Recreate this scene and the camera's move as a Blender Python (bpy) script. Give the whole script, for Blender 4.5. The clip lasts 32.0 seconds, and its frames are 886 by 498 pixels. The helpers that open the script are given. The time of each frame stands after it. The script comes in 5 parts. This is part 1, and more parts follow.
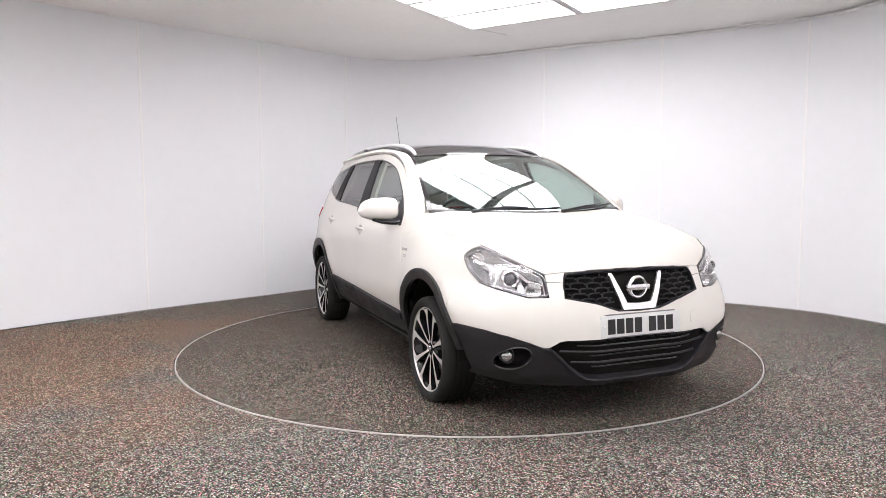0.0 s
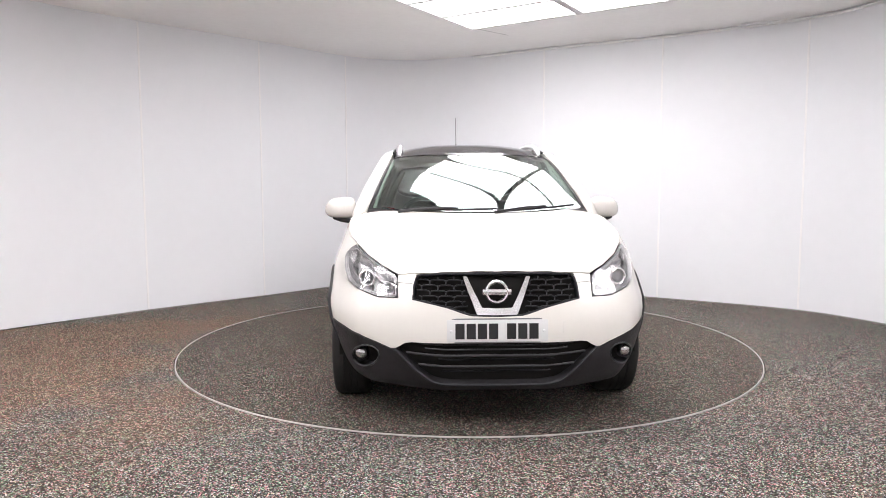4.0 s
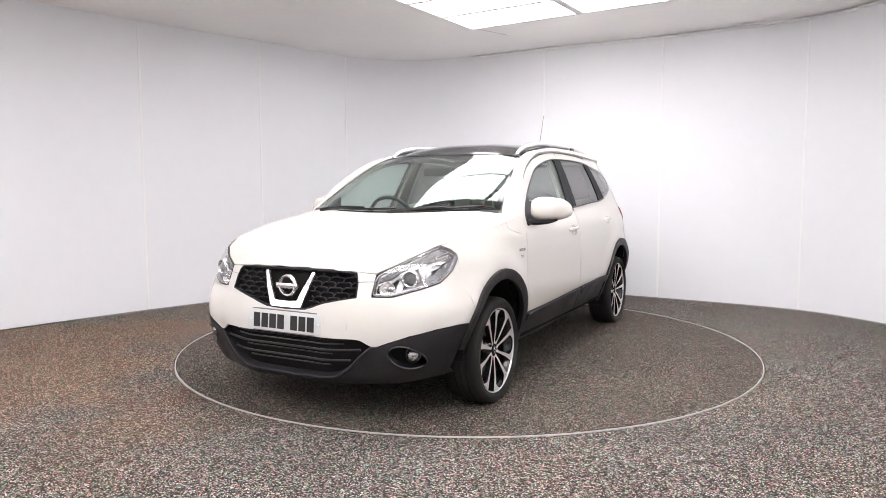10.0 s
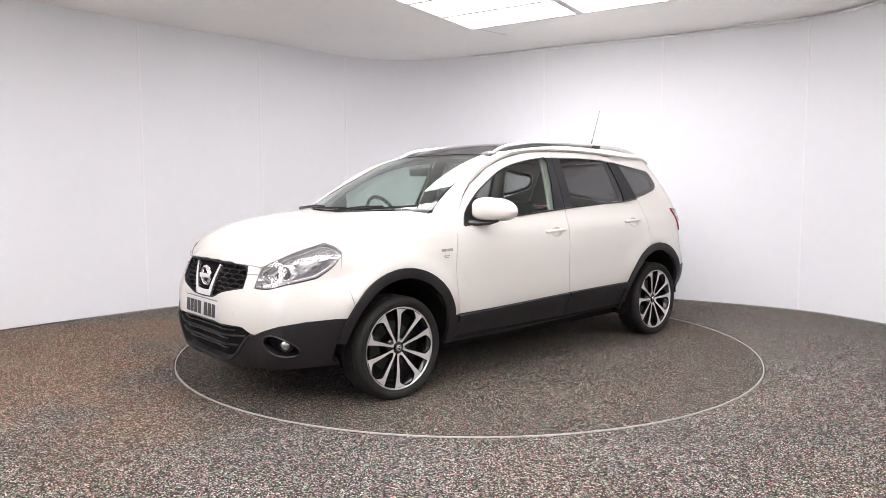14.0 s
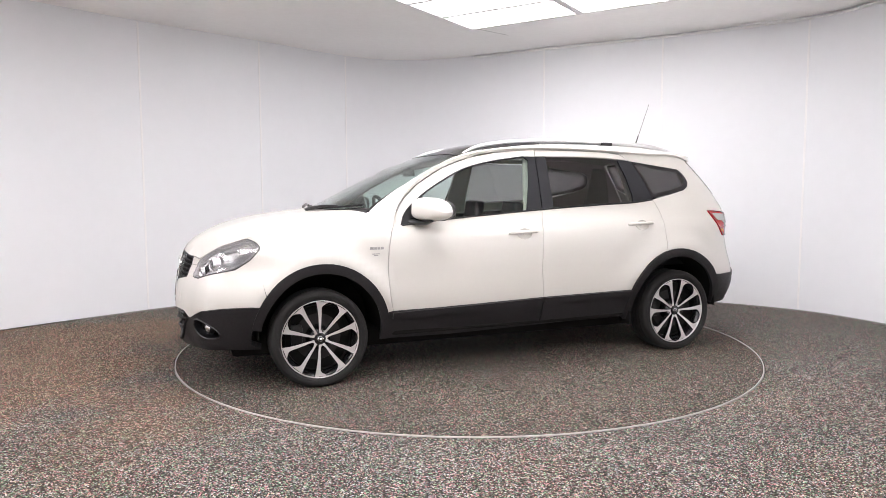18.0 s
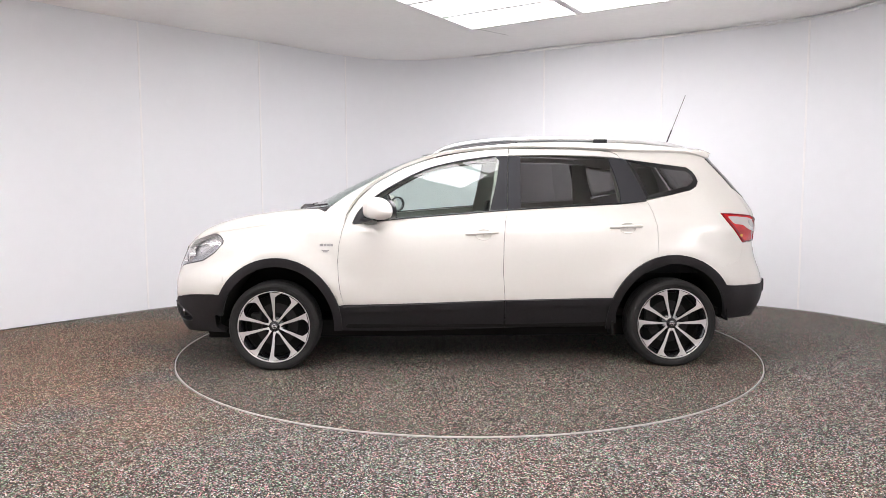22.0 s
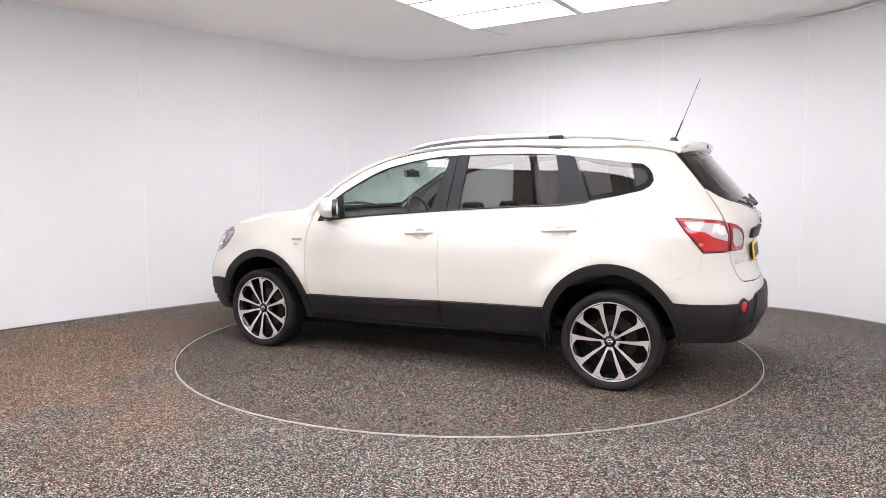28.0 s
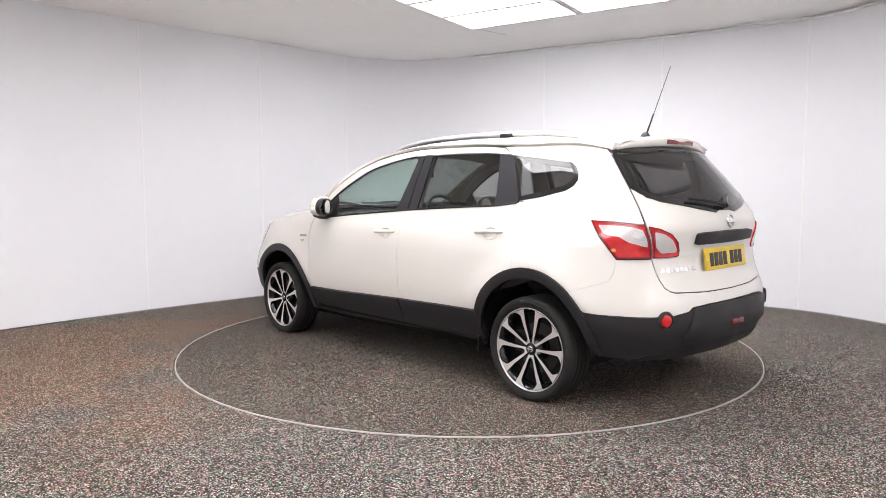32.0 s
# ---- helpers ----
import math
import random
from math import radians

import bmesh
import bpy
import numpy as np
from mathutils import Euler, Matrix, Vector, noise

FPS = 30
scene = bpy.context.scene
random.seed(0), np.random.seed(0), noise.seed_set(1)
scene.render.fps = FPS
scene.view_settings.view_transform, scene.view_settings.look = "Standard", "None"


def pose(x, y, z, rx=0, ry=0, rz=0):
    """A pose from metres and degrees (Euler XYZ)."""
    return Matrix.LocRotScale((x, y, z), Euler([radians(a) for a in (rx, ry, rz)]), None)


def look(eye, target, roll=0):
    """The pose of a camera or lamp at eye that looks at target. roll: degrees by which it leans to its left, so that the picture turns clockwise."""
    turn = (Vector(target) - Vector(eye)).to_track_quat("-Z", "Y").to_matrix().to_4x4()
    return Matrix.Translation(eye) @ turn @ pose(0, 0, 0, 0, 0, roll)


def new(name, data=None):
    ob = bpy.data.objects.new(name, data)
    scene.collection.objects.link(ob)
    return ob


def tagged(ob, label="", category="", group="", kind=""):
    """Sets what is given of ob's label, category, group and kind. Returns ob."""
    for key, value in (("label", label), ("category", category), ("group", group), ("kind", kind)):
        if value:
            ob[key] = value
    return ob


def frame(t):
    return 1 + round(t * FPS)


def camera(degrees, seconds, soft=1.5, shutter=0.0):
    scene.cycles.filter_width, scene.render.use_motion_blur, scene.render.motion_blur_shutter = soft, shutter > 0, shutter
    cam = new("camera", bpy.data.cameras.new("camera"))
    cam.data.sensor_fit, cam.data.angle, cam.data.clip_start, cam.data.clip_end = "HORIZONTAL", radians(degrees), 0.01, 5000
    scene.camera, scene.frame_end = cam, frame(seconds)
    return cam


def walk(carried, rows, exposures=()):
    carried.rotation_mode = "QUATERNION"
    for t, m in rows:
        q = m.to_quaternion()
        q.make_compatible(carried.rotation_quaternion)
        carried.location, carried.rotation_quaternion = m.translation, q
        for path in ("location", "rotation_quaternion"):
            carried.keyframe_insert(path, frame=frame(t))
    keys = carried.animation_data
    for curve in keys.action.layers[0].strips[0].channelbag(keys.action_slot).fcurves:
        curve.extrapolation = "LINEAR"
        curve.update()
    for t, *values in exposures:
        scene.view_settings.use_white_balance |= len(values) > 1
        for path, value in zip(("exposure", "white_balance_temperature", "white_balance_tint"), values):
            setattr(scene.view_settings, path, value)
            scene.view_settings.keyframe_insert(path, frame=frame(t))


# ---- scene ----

# ---- camera: it stands still before the turntable ----
cam = camera(65.37, 32.0, soft=0.86)
EYE = (0.0, -5.6072, 1.2394)
AIM = (-0.0325, -4.6114, 1.1537)
walk(cam, [(0, look(EYE, AIM, -0.142)), (32, look(EYE, AIM, -0.142))], exposures=[(0, 0.0), (32, 0.0)])

# ---- world: a closed studio, lit by its ceiling panels, some of them added ----
world = bpy.data.worlds.new("studio_world")
scene.world = world
world.use_nodes = True
world.node_tree.nodes["Background"].inputs[0].default_value = (0.8, 0.82, 0.85, 1)
world.node_tree.nodes["Background"].inputs[1].default_value = 0.05
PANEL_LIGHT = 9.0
DOOR_LIGHT = 5.0


# ---- materials ----
def mat(name, color=(0.5, 0.5, 0.5), rough=0.5, metal=0.0, coat=0.0, spec=0.5):
    m = bpy.data.materials.new(name)
    m.use_nodes = True
    b = m.node_tree.nodes["Principled BSDF"]
    b.inputs["Base Color"].default_value = (*color, 1)
    b.inputs["Roughness"].default_value = rough
    b.inputs["Metallic"].default_value = metal
    b.inputs["Coat Weight"].default_value = coat
    b.inputs["Coat Roughness"].default_value = 0.04
    b.inputs["Specular IOR Level"].default_value = spec
    return m


def node(m, kind, **values):
    n = m.node_tree.nodes.new(kind)
    for key, value in values.items():
        n.inputs[key].default_value = value
    return n


def wire(m, a, b):
    m.node_tree.links.new(a, b)


def ramp(m, source, stops, constant=False):
    r = m.node_tree.nodes.new("ShaderNodeValToRGB")
    r.color_ramp.interpolation = "CONSTANT" if constant else "LINEAR"
    while len(r.color_ramp.elements) < len(stops):
        r.color_ramp.elements.new(0.5)
    for el, (at, c) in zip(r.color_ramp.elements, stops):
        el.position, el.color = at, (*c, 1)
    wire(m, source, r.inputs[0])
    return r.outputs[0]


def mixed(m, fac, a, b, mode="MIX"):
    n = m.node_tree.nodes.new("ShaderNodeMix")
    n.data_type, n.blend_type = "RGBA", mode
    for k, v in ((0, fac), (6, a), (7, b)):
        if isinstance(v, (int, float, tuple)):
            n.inputs[k].default_value = v if k == 0 else (*v, 1)
        else:
            wire(m, v, n.inputs[k])
    return n.outputs[2]


def coords(m, kind="Object"):
    return m.node_tree.nodes.new("ShaderNodeTexCoord").outputs[kind]


def grain(m, color, amount, scale, bump=0.0, rough=None, bscale=None):
    """Varies a material's colour at two scales, with fine relief."""
    co = coords(m)
    b = m.node_tree.nodes["Principled BSDF"]
    n1 = node(m, "ShaderNodeTexNoise", Scale=scale, Detail=6.0)
    n2 = node(m, "ShaderNodeTexNoise", Scale=scale * 12, Detail=3.0)
    wire(m, co, n1.inputs["Vector"])
    wire(m, co, n2.inputs["Vector"])
    lo, hi = tuple(c * (1 - amount) for c in color), tuple(min(1, c * (1 + amount)) for c in color)
    c1 = ramp(m, n1.outputs[0], [(0.3, lo), (0.7, hi)])
    c2 = ramp(m, n2.outputs[0], [(0.3, lo), (0.7, hi)])
    wire(m, mixed(m, 0.4, c1, c2), b.inputs["Base Color"])
    if bump:
        n3 = node(m, "ShaderNodeTexNoise", Scale=bscale or scale * 40, Detail=2.0)
        wire(m, co, n3.inputs["Vector"])
        bp = node(m, "ShaderNodeBump", Strength=bump, Distance=0.002)
        wire(m, n3.outputs[0], bp.inputs["Height"])
        wire(m, bp.outputs[0], b.inputs["Normal"])
    if rough:
        r = ramp(m, n1.outputs[0], [(0.3, (rough[0],) * 3), (0.7, (rough[1],) * 3)])
        wire(m, r, b.inputs["Roughness"])
    return m


def glass(name, tint, gloss=1.0):
    """Thin tinted pane: clear through, mirror by angle."""
    m = bpy.data.materials.new(name)
    m.use_nodes = True
    m.node_tree.nodes.remove(m.node_tree.nodes["Principled BSDF"])
    out = m.node_tree.nodes["Material Output"]
    t = node(m, "ShaderNodeBsdfTransparent", Color=(*tint, 1))
    g = node(m, "ShaderNodeBsdfGlossy", Color=(gloss, gloss, gloss, 1), Roughness=0.0)
    lw = node(m, "ShaderNodeLayerWeight", Blend=0.5)
    pw = m.node_tree.nodes.new("ShaderNodeMath")
    pw.operation = "POWER"
    pw.inputs[1].default_value = 5.0
    wire(m, lw.outputs["Facing"], pw.inputs[0])
    f = m.node_tree.nodes.new("ShaderNodeMath")
    f.operation = "MULTIPLY_ADD"
    f.inputs[1].default_value, f.inputs[2].default_value = 0.93, 0.07
    wire(m, pw.outputs[0], f.inputs[0])
    mx = m.node_tree.nodes.new("ShaderNodeMixShader")
    wire(m, f.outputs[0], mx.inputs[0])
    wire(m, t.outputs[0], mx.inputs[1])
    wire(m, g.outputs[0], mx.inputs[2])
    wire(m, mx.outputs[0], out.inputs[0])
    return m


def carpet(name, rust, chips, cast=(1, 1, 1)):
    """Rubber-chip flooring: chips of several colours, rusty stains in places."""
    m = mat(name, rough=0.85, spec=0.25)
    b = m.node_tree.nodes["Principled BSDF"]
    co = coords(m)
    v = node(m, "ShaderNodeTexVoronoi", Scale=190.0)
    wire(m, co, v.inputs["Vector"])
    sep = m.node_tree.nodes.new("ShaderNodeSeparateColor")
    wire(m, v.outputs["Color"], sep.inputs[0])
    chip = ramp(m, sep.outputs[0], [(p, (c * cast[0], c * cast[1], c * cast[2])) for p, c in zip((0.0, 0.34, 0.54, 0.74, 0.87), chips)], True)
    hue = ramp(m, sep.outputs[1], [(0.0, (1, 1, 1)), (0.3, (1.0, 0.46, 0.52)), (0.54, (0.5, 0.95, 0.6)), (0.74, (0.74, 0.86, 1.0)), (0.86, (1.0, 0.92, 0.66))], True)
    chip = mixed(m, 1.0, chip, hue, "MULTIPLY")
    n = node(m, "ShaderNodeTexNoise", Scale=0.75, Detail=5.0, Roughness=0.6)
    wire(m, co, n.inputs["Vector"])
    # the stain lies about one spot and frays out
    dist = m.node_tree.nodes.new("ShaderNodeVectorMath")
    dist.operation = "DISTANCE"
    wire(m, co, dist.inputs[0])
    dist.inputs[1].default_value = (-3.0, -0.7, 0)
    third = m.node_tree.nodes.new("ShaderNodeMath")
    third.operation = "MULTIPLY"
    third.inputs[1].default_value = 0.36
    wire(m, dist.outputs["Value"], third.inputs[0])
    near = ramp(m, third.outputs[0], [(0.2, (1, 1, 1)), (1.0, (0.2, 0.2, 0.2))])
    spread = mixed(m, 1.0, near, ramp(m, n.outputs[0], [(0.38, (0.1, 0.1, 0.1)), (0.58, (1, 1, 1))]), "MULTIPLY")
    stain = ramp(m, spread, [(0.1, (0, 0, 0)), (0.65, (rust, rust, rust))])
    tint = mixed(m, stain, chip, mixed(m, 0.25, mixed(m, 1.0, chip, (1.5, 0.92, 0.56), "MULTIPLY"), (0.36, 0.19, 0.09)))
    n2 = node(m, "ShaderNodeTexNoise", Scale=2.2, Detail=4.0)
    wire(m, co, n2.inputs["Vector"])
    wire(m, mixed(m, 1.0, tint, ramp(m, n2.outputs[0], [(0.3, (0.82, 0.82, 0.82)), (0.7, (1, 1, 1))]), "MULTIPLY"), b.inputs["Base Color"])
    bp = node(m, "ShaderNodeBump", Strength=0.5, Distance=0.003)
    wire(m, sep.outputs[1], bp.inputs["Height"])
    wire(m, bp.outputs[0], b.inputs["Normal"])
    return m


def glow(name, color, strength):
    m = bpy.data.materials.new(name)
    m.use_nodes = True
    b = m.node_tree.nodes["Principled BSDF"]
    b.inputs["Base Color"].default_value = (0.9, 0.9, 0.9, 1)
    b.inputs["Emission Color"].default_value = (*color, 1)
    b.inputs["Emission Strength"].default_value = strength
    return m


PAINT = grain(mat("white_car_paint", rough=0.32, coat=0.7), (0.695, 0.666, 0.616), 0.015, 3)
CLAD = grain(mat("black_grained_plastic", rough=0.5, spec=0.3), (0.019, 0.0175, 0.019), 0.25, 5, 0.3, (0.42, 0.58), 700)
TRIM = grain(mat("satin_black_trim", rough=0.3), (0.012, 0.012, 0.014), 0.2, 8)
PILLAR = grain(mat("dark_grey_pillar_film", rough=0.6, spec=0.2), (0.024, 0.024, 0.027), 0.1, 8)
GLOSSBLACK = mat("gloss_black", (0.01, 0.01, 0.011), 0.08, coat=0.5)
DARK = mat("dark_underside", (0.013, 0.012, 0.0115), 0.8, spec=0.1)
RUBBER = grain(mat("tyre_rubber", rough=0.7, spec=0.3), (0.016, 0.0152, 0.0146), 0.3, 14, 0.3, (0.6, 0.8), 400)
ALLOY = grain(mat("machined_alloy", rough=0.36, metal=0.6), (0.70, 0.675, 0.66), 0.05, 20)
RIMBLACK = mat("black_rim_enamel", (0.012, 0.012, 0.013), 0.15, coat=0.6)
CHROME = mat("chrome", (0.86, 0.85, 0.85), 0.12, metal=0.8)
SATIN = grain(mat("satin_silver_rail", rough=0.35, metal=0.6), (0.72, 0.71, 0.72), 0.04, 6)
STEEL = grain(mat("brake_steel", rough=0.4, metal=0.9), (0.35, 0.34, 0.33), 0.2, 20)
BRAKE = grain(mat("dark_brake_iron", rough=0.5, metal=0.6), (0.03, 0.028, 0.027), 0.3, 20)
FABRIC = grain(mat("dark_seat_fabric", rough=0.9, spec=0.2), (0.03, 0.03, 0.032), 0.25, 25, 0.4)
DASH = grain(mat("dark_dash_plastic", rough=0.6), (0.03, 0.032, 0.033), 0.2, 12, 0.3)
BEIGE = grain(mat("pale_interior_trim", rough=0.75), (0.45, 0.44, 0.39), 0.06, 6)
CLEAR = glass("green_tinted_glass", (0.83, 0.91, 0.88))
PRIVACY = glass("dark_privacy_glass", (0.31, 0.305, 0.305))
LENS = glass("clear_lamp_lens", (0.97, 0.97, 0.98))
REDLENS = grain(mat("red_lamp_lens", rough=0.14, coat=0.5), (0.54, 0.007, 0.009), 0.45, 22, 0.25, None, 90)
DARKRED = mat("dark_red_lens", (0.2, 0.006, 0.012), 0.25, coat=0.3)
PALELENS = mat("clear_tail_lens", (0.5, 0.465, 0.455), 0.12, coat=0.8)
AMBER = mat("amber_glint", (0.7, 0.3, 0.03), 0.2)
# strong tone noise stands in for bright and dark facet reflections
LAMPSILVER = grain(mat("lamp_reflector_silver", rough=0.26, metal=0.6), (0.66, 0.655, 0.65), 0.4, 45)
LAMPGREY = grain(mat("grey_lamp_inner", rough=0.2, metal=0.1), (0.2, 0.2, 0.205), 0.35, 40)
BULBGLASS = mat("projector_glass", (0.13, 0.13, 0.135), 0.12, coat=0.8)
FOGGLASS = mat("fog_lamp_glass", (0.5, 0.5, 0.5), 0.12, metal=0.85)
PLATEWHITE = grain(mat("white_plate_plastic", rough=0.35), (0.62, 0.62, 0.61), 0.03, 10)
PLATEYELLOW = grain(mat("yellow_plate_plastic", rough=0.3), (0.72, 0.5, 0.03), 0.04, 10)
PLATEGREY = mat("grey_plate_border", (0.16, 0.16, 0.165), 0.4)
INK = mat("black_plate_ink", (0.012, 0.012, 0.012), 0.4)
WALLPAINT = grain(mat("white_wall_board", rough=0.6, spec=0.3), (0.865, 0.872, 0.895), 0.015, 0.8, 0.04)
CEILPAINT = grain(mat("off_white_ceiling_paint", rough=0.85, spec=0.2), (0.95, 0.935, 0.92), 0.03, 1.2, 0.1)
WHITETRIM = grain(mat("white_seam_trim", rough=0.5), (0.93, 0.92, 0.92), 0.02, 6)
SEAMGREY = mat("grey_joint_shadow", (0.3, 0.29, 0.28), 0.8)
FLOORMAT = carpet("speckled_rubber_floor", 0.42, (0.01, 0.042, 0.13, 0.32, 0.62), (1.0, 0.93, 0.905))
TABLEMAT = carpet("speckled_turntable_cover", 0.12, (0.009, 0.034, 0.094, 0.215, 0.52), (1.0, 0.88, 0.8))
RINGMAT = grain(mat("scuffed_metal_edging", rough=0.45, metal=0.25), (0.52, 0.495, 0.48), 0.15, 6)
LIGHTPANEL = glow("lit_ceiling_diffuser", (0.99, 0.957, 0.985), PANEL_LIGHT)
SLATGREY = mat("dark_grille_plastic", (0.016, 0.016, 0.018), 0.45, spec=0.3)
BARGREY = mat("grey_light_bar", (0.7, 0.69, 0.69), 0.7)
DAYLIGHT = glow("daylit_door_sheet", (1.0, 0.965, 0.965), DOOR_LIGHT)
FRAMEWHITE = mat("white_light_frame", (0.75, 0.74, 0.72), 0.5)


# ---- mesh helpers ----
def mesh_of(name, verts, faces, material, smooth=True):
    me = bpy.data.meshes.new(name)
    me.from_pydata([tuple(map(float, v)) for v in verts], [], [tuple(map(int, f)) for f in faces])
    me.materials.append(material)
    me.polygons.foreach_set("use_smooth", [smooth] * len(me.polygons))
    me.update()
    return me


def part(name, me, parent=None, label=""):
    """Links a mesh (or a bmesh with its material) as one object under a thing or a part."""
    ob = new(name, me)
    if parent:
        ob.parent = parent
    return tagged(ob, label)


def finish(name, bm, material, smooth=False, angle=None):
    me = bpy.data.meshes.new(name)
    bmesh.ops.recalc_face_normals(bm, faces=bm.faces)
    for f in bm.faces:
        f.smooth = smooth
    if smooth and angle:
        for e in bm.edges:
            if len(e.link_faces) == 2 and e.calc_face_angle(0) > angle:
                e.smooth = False
    bm.to_mesh(me)
    bm.free()
    for m in material if isinstance(material, (list, tuple)) else [material]:
        me.materials.append(m)
    return me


def box(name, size, material, at=(0, 0, 0), bevel=0.004, segs=2, rot=(0, 0, 0), taper=None):
    """A bevelled block, its centre at `at`; taper narrows its top."""
    bm = bmesh.new()
    bmesh.ops.create_cube(bm, size=1)
    for v in bm.verts:
        v.co = Vector((v.co.x * size[0], v.co.y * size[1], v.co.z * size[2]))
        if taper and v.co.z > 0:
            v.co.x *= taper[0]
            v.co.y *= taper[1]
    if bevel:
        bmesh.ops.bevel(bm, geom=list(bm.edges), offset=bevel, segments=segs, affect="EDGES", profile=0.6)
    bmesh.ops.transform(bm, matrix=pose(*at, *rot), verts=bm.verts)
    return finish(name, bm, material, True, 0.6)


def lathe(name, profile, material, n=48, at=(0, 0, 0), axis="Y", smooth=True):
    """Turns a profile of (radius, height) round an axis."""
    verts, faces = [], []
    for r, h in profile:
        for i in range(n):
            a = 2 * math.pi * i / n
            p = (r * math.cos(a), h, r * math.sin(a)) if axis == "Y" else (r * math.cos(a), r * math.sin(a), h) if axis == "Z" else (h, r * math.cos(a), r * math.sin(a))
            verts.append((p[0] + at[0], p[1] + at[1], p[2] + at[2]))
    for k in range(len(profile) - 1):
        for i in range(n):
            j = (i + 1) % n
            faces.append((k * n + i, k * n + j, (k + 1) * n + j, (k + 1) * n + i))
    bm = bmesh.new()
    vs = [bm.verts.new(v) for v in verts]
    for f in faces:
        bm.faces.new([vs[i] for i in f])
    bmesh.ops.remove_doubles(bm, verts=bm.verts, dist=1e-5)
    return finish(name, bm, material, smooth, 0.7)


def tube(name, pts, radius, material, n=8, flat=1.0):
    """A round bar along points; radius may be a list."""
    pts = [Vector(p) for p in pts]
    rad = radius if isinstance(radius, (list, tuple)) else [radius] * len(pts)
    verts, faces = [], []
    for k, p in enumerate(pts):
        d = (pts[min(k + 1, len(pts) - 1)] - pts[max(k - 1, 0)]).normalized()
        side = d.cross(Vector((0, 0, 1)))
        side = side.normalized() if side.length > 1e-4 else Vector((1, 0, 0))
        up = side.cross(d)
        for i in range(n):
            a = 2 * math.pi * i / n
            verts.append(p + side * (rad[k] * math.cos(a)) + up * (rad[k] * flat * math.sin(a)))
    for k in range(len(pts) - 1):
        for i in range(n):
            j = (i + 1) % n
            faces.append((k * n + i, k * n + j, (k + 1) * n + j, (k + 1) * n + i))
    faces.append(tuple(range(n))[::-1])
    faces.append(tuple((len(pts) - 1) * n + i for i in range(n)))
    bm = bmesh.new()
    vs = [bm.verts.new(v) for v in verts]
    for f in faces:
        bm.faces.new([vs[i] for i in f])
    return finish(name, bm, material, True, 0.9)


def spline(pts, n):
    """n points along a smooth curve through pts (Catmull-Rom, by chord length)."""
    p = np.array(pts, float)
    d = np.r_[0, np.cumsum(np.sqrt(np.linalg.norm(np.diff(p, axis=0), axis=1)))]
    t = np.linspace(0, d[-1], n)
    out = np.empty((n, p.shape[1]))
    m = np.gradient(p, d, axis=0)
    k = np.clip(np.searchsorted(d, t, side="right") - 1, 0, len(p) - 2)
    h = d[k + 1] - d[k]
    u = ((t - d[k]) / h)[:, None]
    h = h[:, None]
    out = (2 * u**3 - 3 * u**2 + 1) * p[k] + (u**3 - 2 * u**2 + u) * h * m[k] + (-2 * u**3 + 3 * u**2) * p[k + 1] + (u**3 - u**2) * h * m[k + 1]
    return out


def curve(xs, ys):
    """A smooth function through few values."""
    xs, ys = np.array(xs, float), np.array(ys, float)
    m = np.gradient(ys, xs)

    def f(x):
        x = np.clip(np.asarray(x, float), xs[0], xs[-1])
        k = np.clip(np.searchsorted(xs, x, side="right") - 1, 0, len(xs) - 2)
        h = xs[k + 1] - xs[k]
        u = (x - xs[k]) / h
        return (2 * u**3 - 3 * u**2 + 1) * ys[k] + (u**3 - 2 * u**2 + u) * h * m[k] + (-2 * u**3 + 3 * u**2) * ys[k + 1] + (u**3 - u**2) * h * m[k + 1]
    return f


# ---- the studio room ----
CEIL = 2.93
SEEN = [(-5.3, -1.2), (-4.12, 0.3), (-3.27, 1.36), (-2.36, 2.33), (-1.52, 3.27), (-1.08, 3.54), (-0.62, 3.6), (-0.18, 3.48), (0.33, 3.22), (0.94, 2.87), (2.18, 2.25), (3.38, 1.46), (3.74, 0.93), (4.35, -0.7)]


def floor_sheet():
    n, r = 128, 2.243
    ring = [(r * math.cos(2 * math.pi * i / n), r * math.sin(2 * math.pi * i / n), 0) for i in range(n)]
    deep = [(x, y, -0.05) for x, y, z in ring]
    big = [(9 * math.cos(2 * math.pi * i / n), 9 * math.sin(2 * math.pi * i / n), 0) for i in range(n)]
    faces = []
    for i in range(n):
        j = (i + 1) % n
        faces += [(i, n + i, n + j, j)]
        faces += [(i, j, 2 * n + j, 2 * n + i)]
    ob = part("floor", mesh_of("floor", ring + big + deep, faces, FLOORMAT, False))
    return tagged(ob, "speckled multicolour rubber-chip floor with rusty stains", "floor", kind="structure")


def swept_board(name, pts, z0, z1, thick, material):
    """An upright board that follows a line of plan points, its thickness behind."""
    pts = [Vector((*p, 0)) for p in pts]
    verts, n = [], len(pts)
    for k, p in enumerate(pts):
        d = (pts[min(k + 1, n - 1)] - pts[max(k - 1, 0)]).normalized()
        out = Vector((-d.y, d.x, 0)) * thick
        verts += [p + Vector((0, 0, z0)), p + Vector((0, 0, z1)), p + out + Vector((0, 0, z1)), p + out + Vector((0, 0, z0))]
    faces = [(0, 1, 2, 3), tuple(4 * (n - 1) + i for i in (3, 2, 1, 0))]
    for k in range(n - 1):
        for a in range(4):
            b = (a + 1) % 4
            faces.append((4 * k + a, 4 * k + 4 + a, 4 * k + 4 + b, 4 * k + b))
    bm = bmesh.new()
    vs = [bm.verts.new(v) for v in verts]
    for f in faces:
        bm.faces.new([vs[i] for i in f])
    return finish(name, bm, material, True, 0.5)


